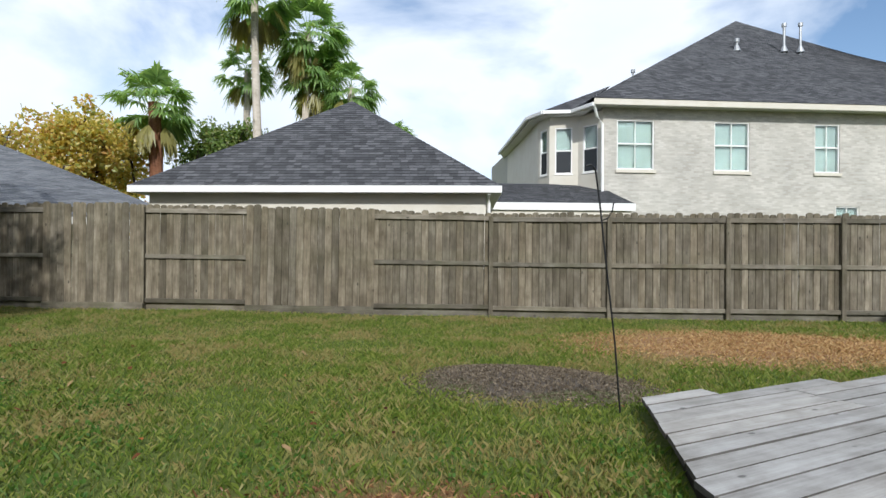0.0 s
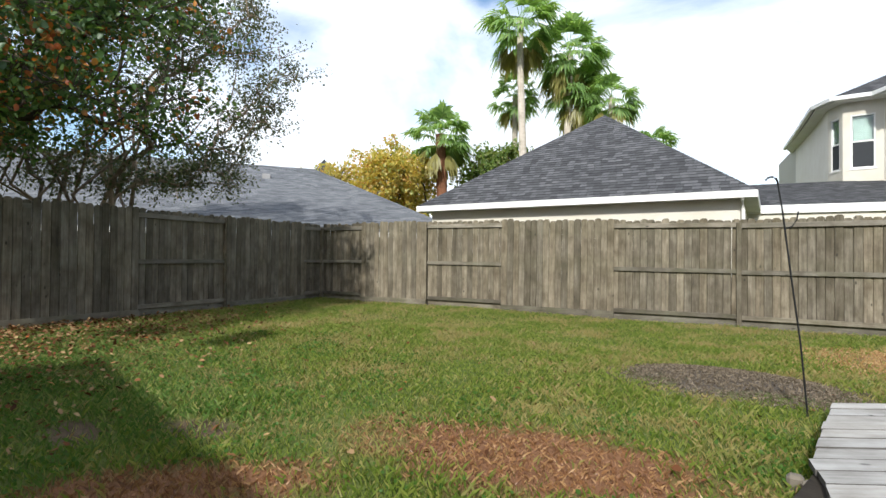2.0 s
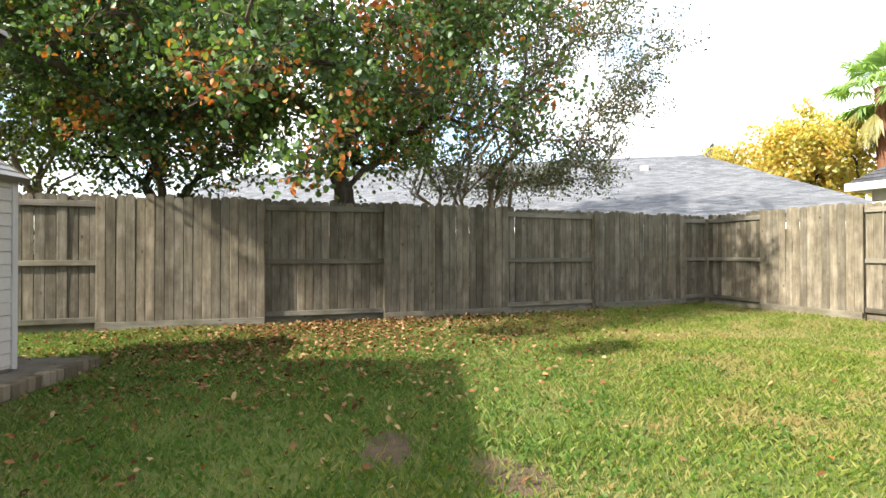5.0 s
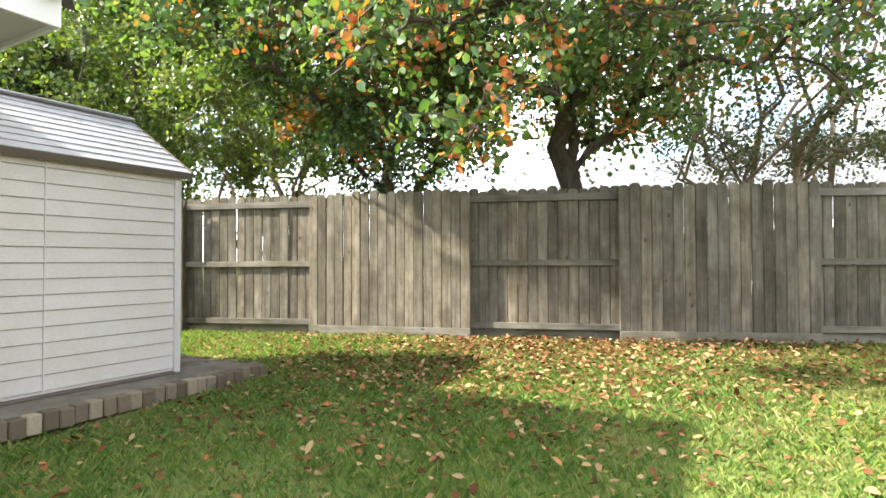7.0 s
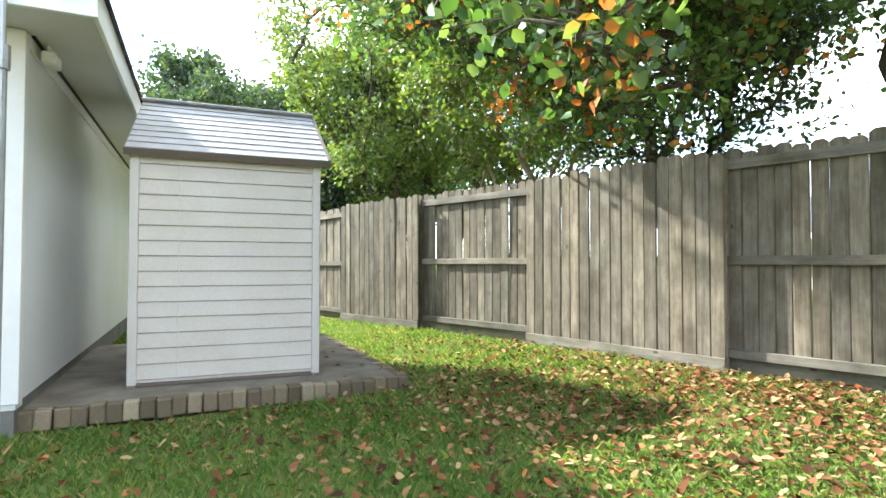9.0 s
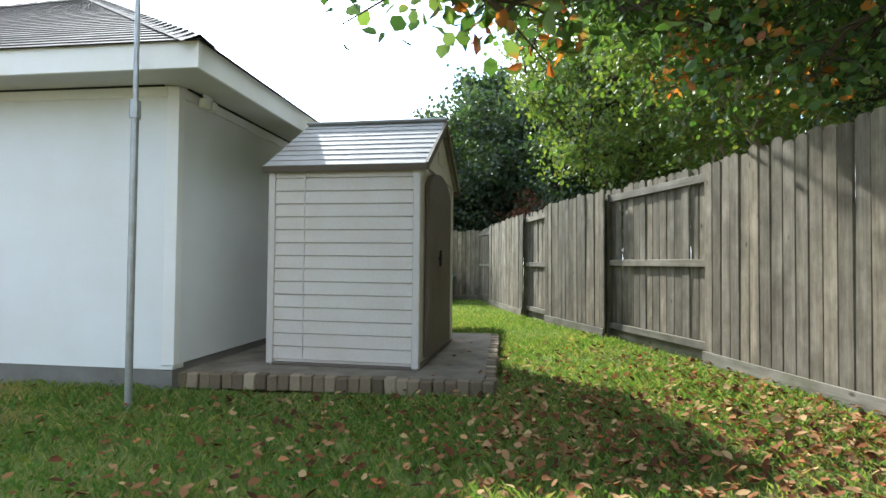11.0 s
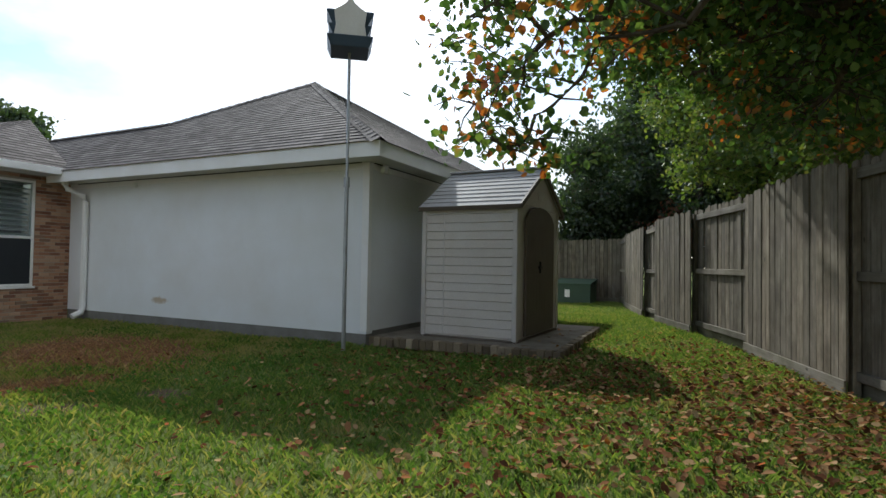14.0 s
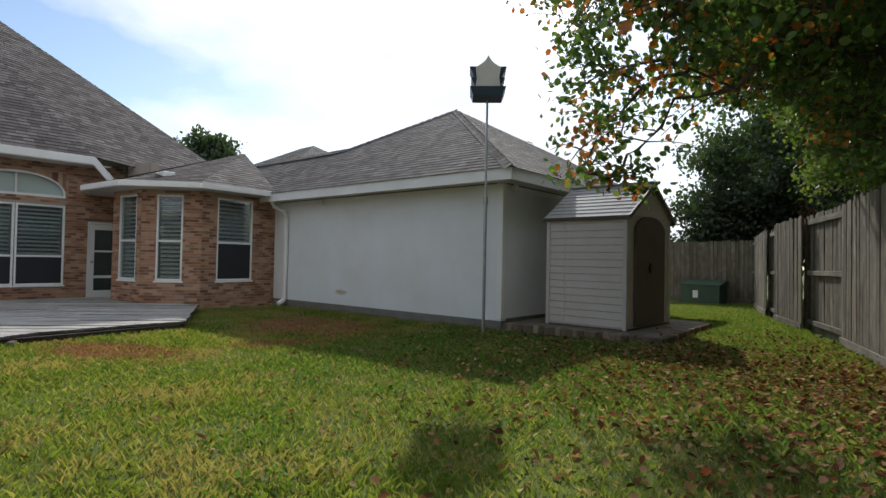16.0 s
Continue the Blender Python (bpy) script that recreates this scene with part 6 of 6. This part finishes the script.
def litter():
    n = 19000
    y = rg.uniform(-7, 5.5, n)
    x = left_edge(y) + 0.1 + np.abs(rg.normal(0, 2.4, n))
    dens = np.exp(-((y + 0.6) / 3.2) ** 2)
    keep = (rg.random(n) < dens) & inside(x, y) & (x < -2.5)
    x, y = x[keep], y[keep]
    ex, ey = rg.uniform(-9, 0.5, 260), rg.uniform(-2.5, 6, 260)
    k = inside(ex, ey)
    x, y = np.concatenate([x, ex[k]]), np.concatenate([y, ey[k]])
    pad_x, pad_y = rg.uniform(-6.42, -5.95, 16), rg.uniform(-5.8, -3.35, 16)
    x, y = np.concatenate([x, pad_x]), np.concatenate([y, pad_y])
    m = len(x)
    p = np.stack([x, y, ground_z(x, y) + rg.uniform(0.02, 0.075, m)], 1)
    p[-16:, 2] = slab_top + 0.012
    me = bpy.data.meshes.new("fallen_leaves")
    size = rg.uniform(0.028, 0.072, m)
    rot = rg.uniform(0, 2 * math.pi, m)
    tilt = rg.normal(0, 0.35, (m, 2))
    ring = [(-0.5, 0.0), (-0.15, 0.33), (0.25, 0.26), (0.55, 0.0), (0.25, -0.26), (-0.15, -0.33)]
    c, s = np.cos(rot), np.sin(rot)
    vs = []
    curl = rg.uniform(0.1, 0.8, m)
    for u, v in ring + [(0.05, 0.0)]:
        px, py = (u * c - v * s) * size, (u * s + v * c) * size
        pz = px * tilt[:, 0] + py * tilt[:, 1] + size * curl * (abs(v) * 0.9 if v else (0.12 if u < 0 else 0.05))
        vs.append(np.stack([p[:, 0] + px, p[:, 1] + py, p[:, 2] + pz], 1))
    vs = np.stack(vs, 1).reshape(-1, 3)
    base = (np.arange(m) * 7)[:, None]
    tri = np.concatenate([base + np.array([6, i, (i + 1) % 6]) for i in range(6)], 1).reshape(-1)
    me.vertices.add(7 * m)
    me.vertices.foreach_set("co", vs.ravel())
    me.loops.add(18 * m)
    me.loops.foreach_set("vertex_index", tri)
    me.polygons.add(6 * m)
    me.polygons.foreach_set("loop_start", np.arange(6 * m) * 3)
    me.update(calc_edges=True)
    me.materials.append(LITTER)
    tagged(new("fallen_leaves", me), "scattered dry red, brown and tan fallen leaves", "leaves", "", "stuff")
    # bark chips on the mulch mound
    n = 13000
    a, q = rg.uniform(0, 2 * math.pi, n), np.sqrt(rg.random(n)) * 1.05
    c10, s10 = math.cos(radians(10)), math.sin(radians(10))
    u, v = np.cos(a) * q * 1.25, np.sin(a) * q * 0.85
    x, y = -0.9 + u * c10 - v * s10, 5.55 + u * s10 + v * c10
    z = ground_z(x, y) + 0.10 * np.maximum(0, 1 - ((x + 0.9) / 1.25) ** 2 - ((y - 5.55) / 0.85) ** 2) + 0.012
    ob = leaf_mesh("mulch_chips", np.stack([x, y, z], 1), rg.uniform(0.012, 0.04, n), 9, CHIPS, None, 0.35, 0.0)
    tagged(ob, "mound of grey-brown shredded bark mulch", "mulch", "", "stuff")


litter()
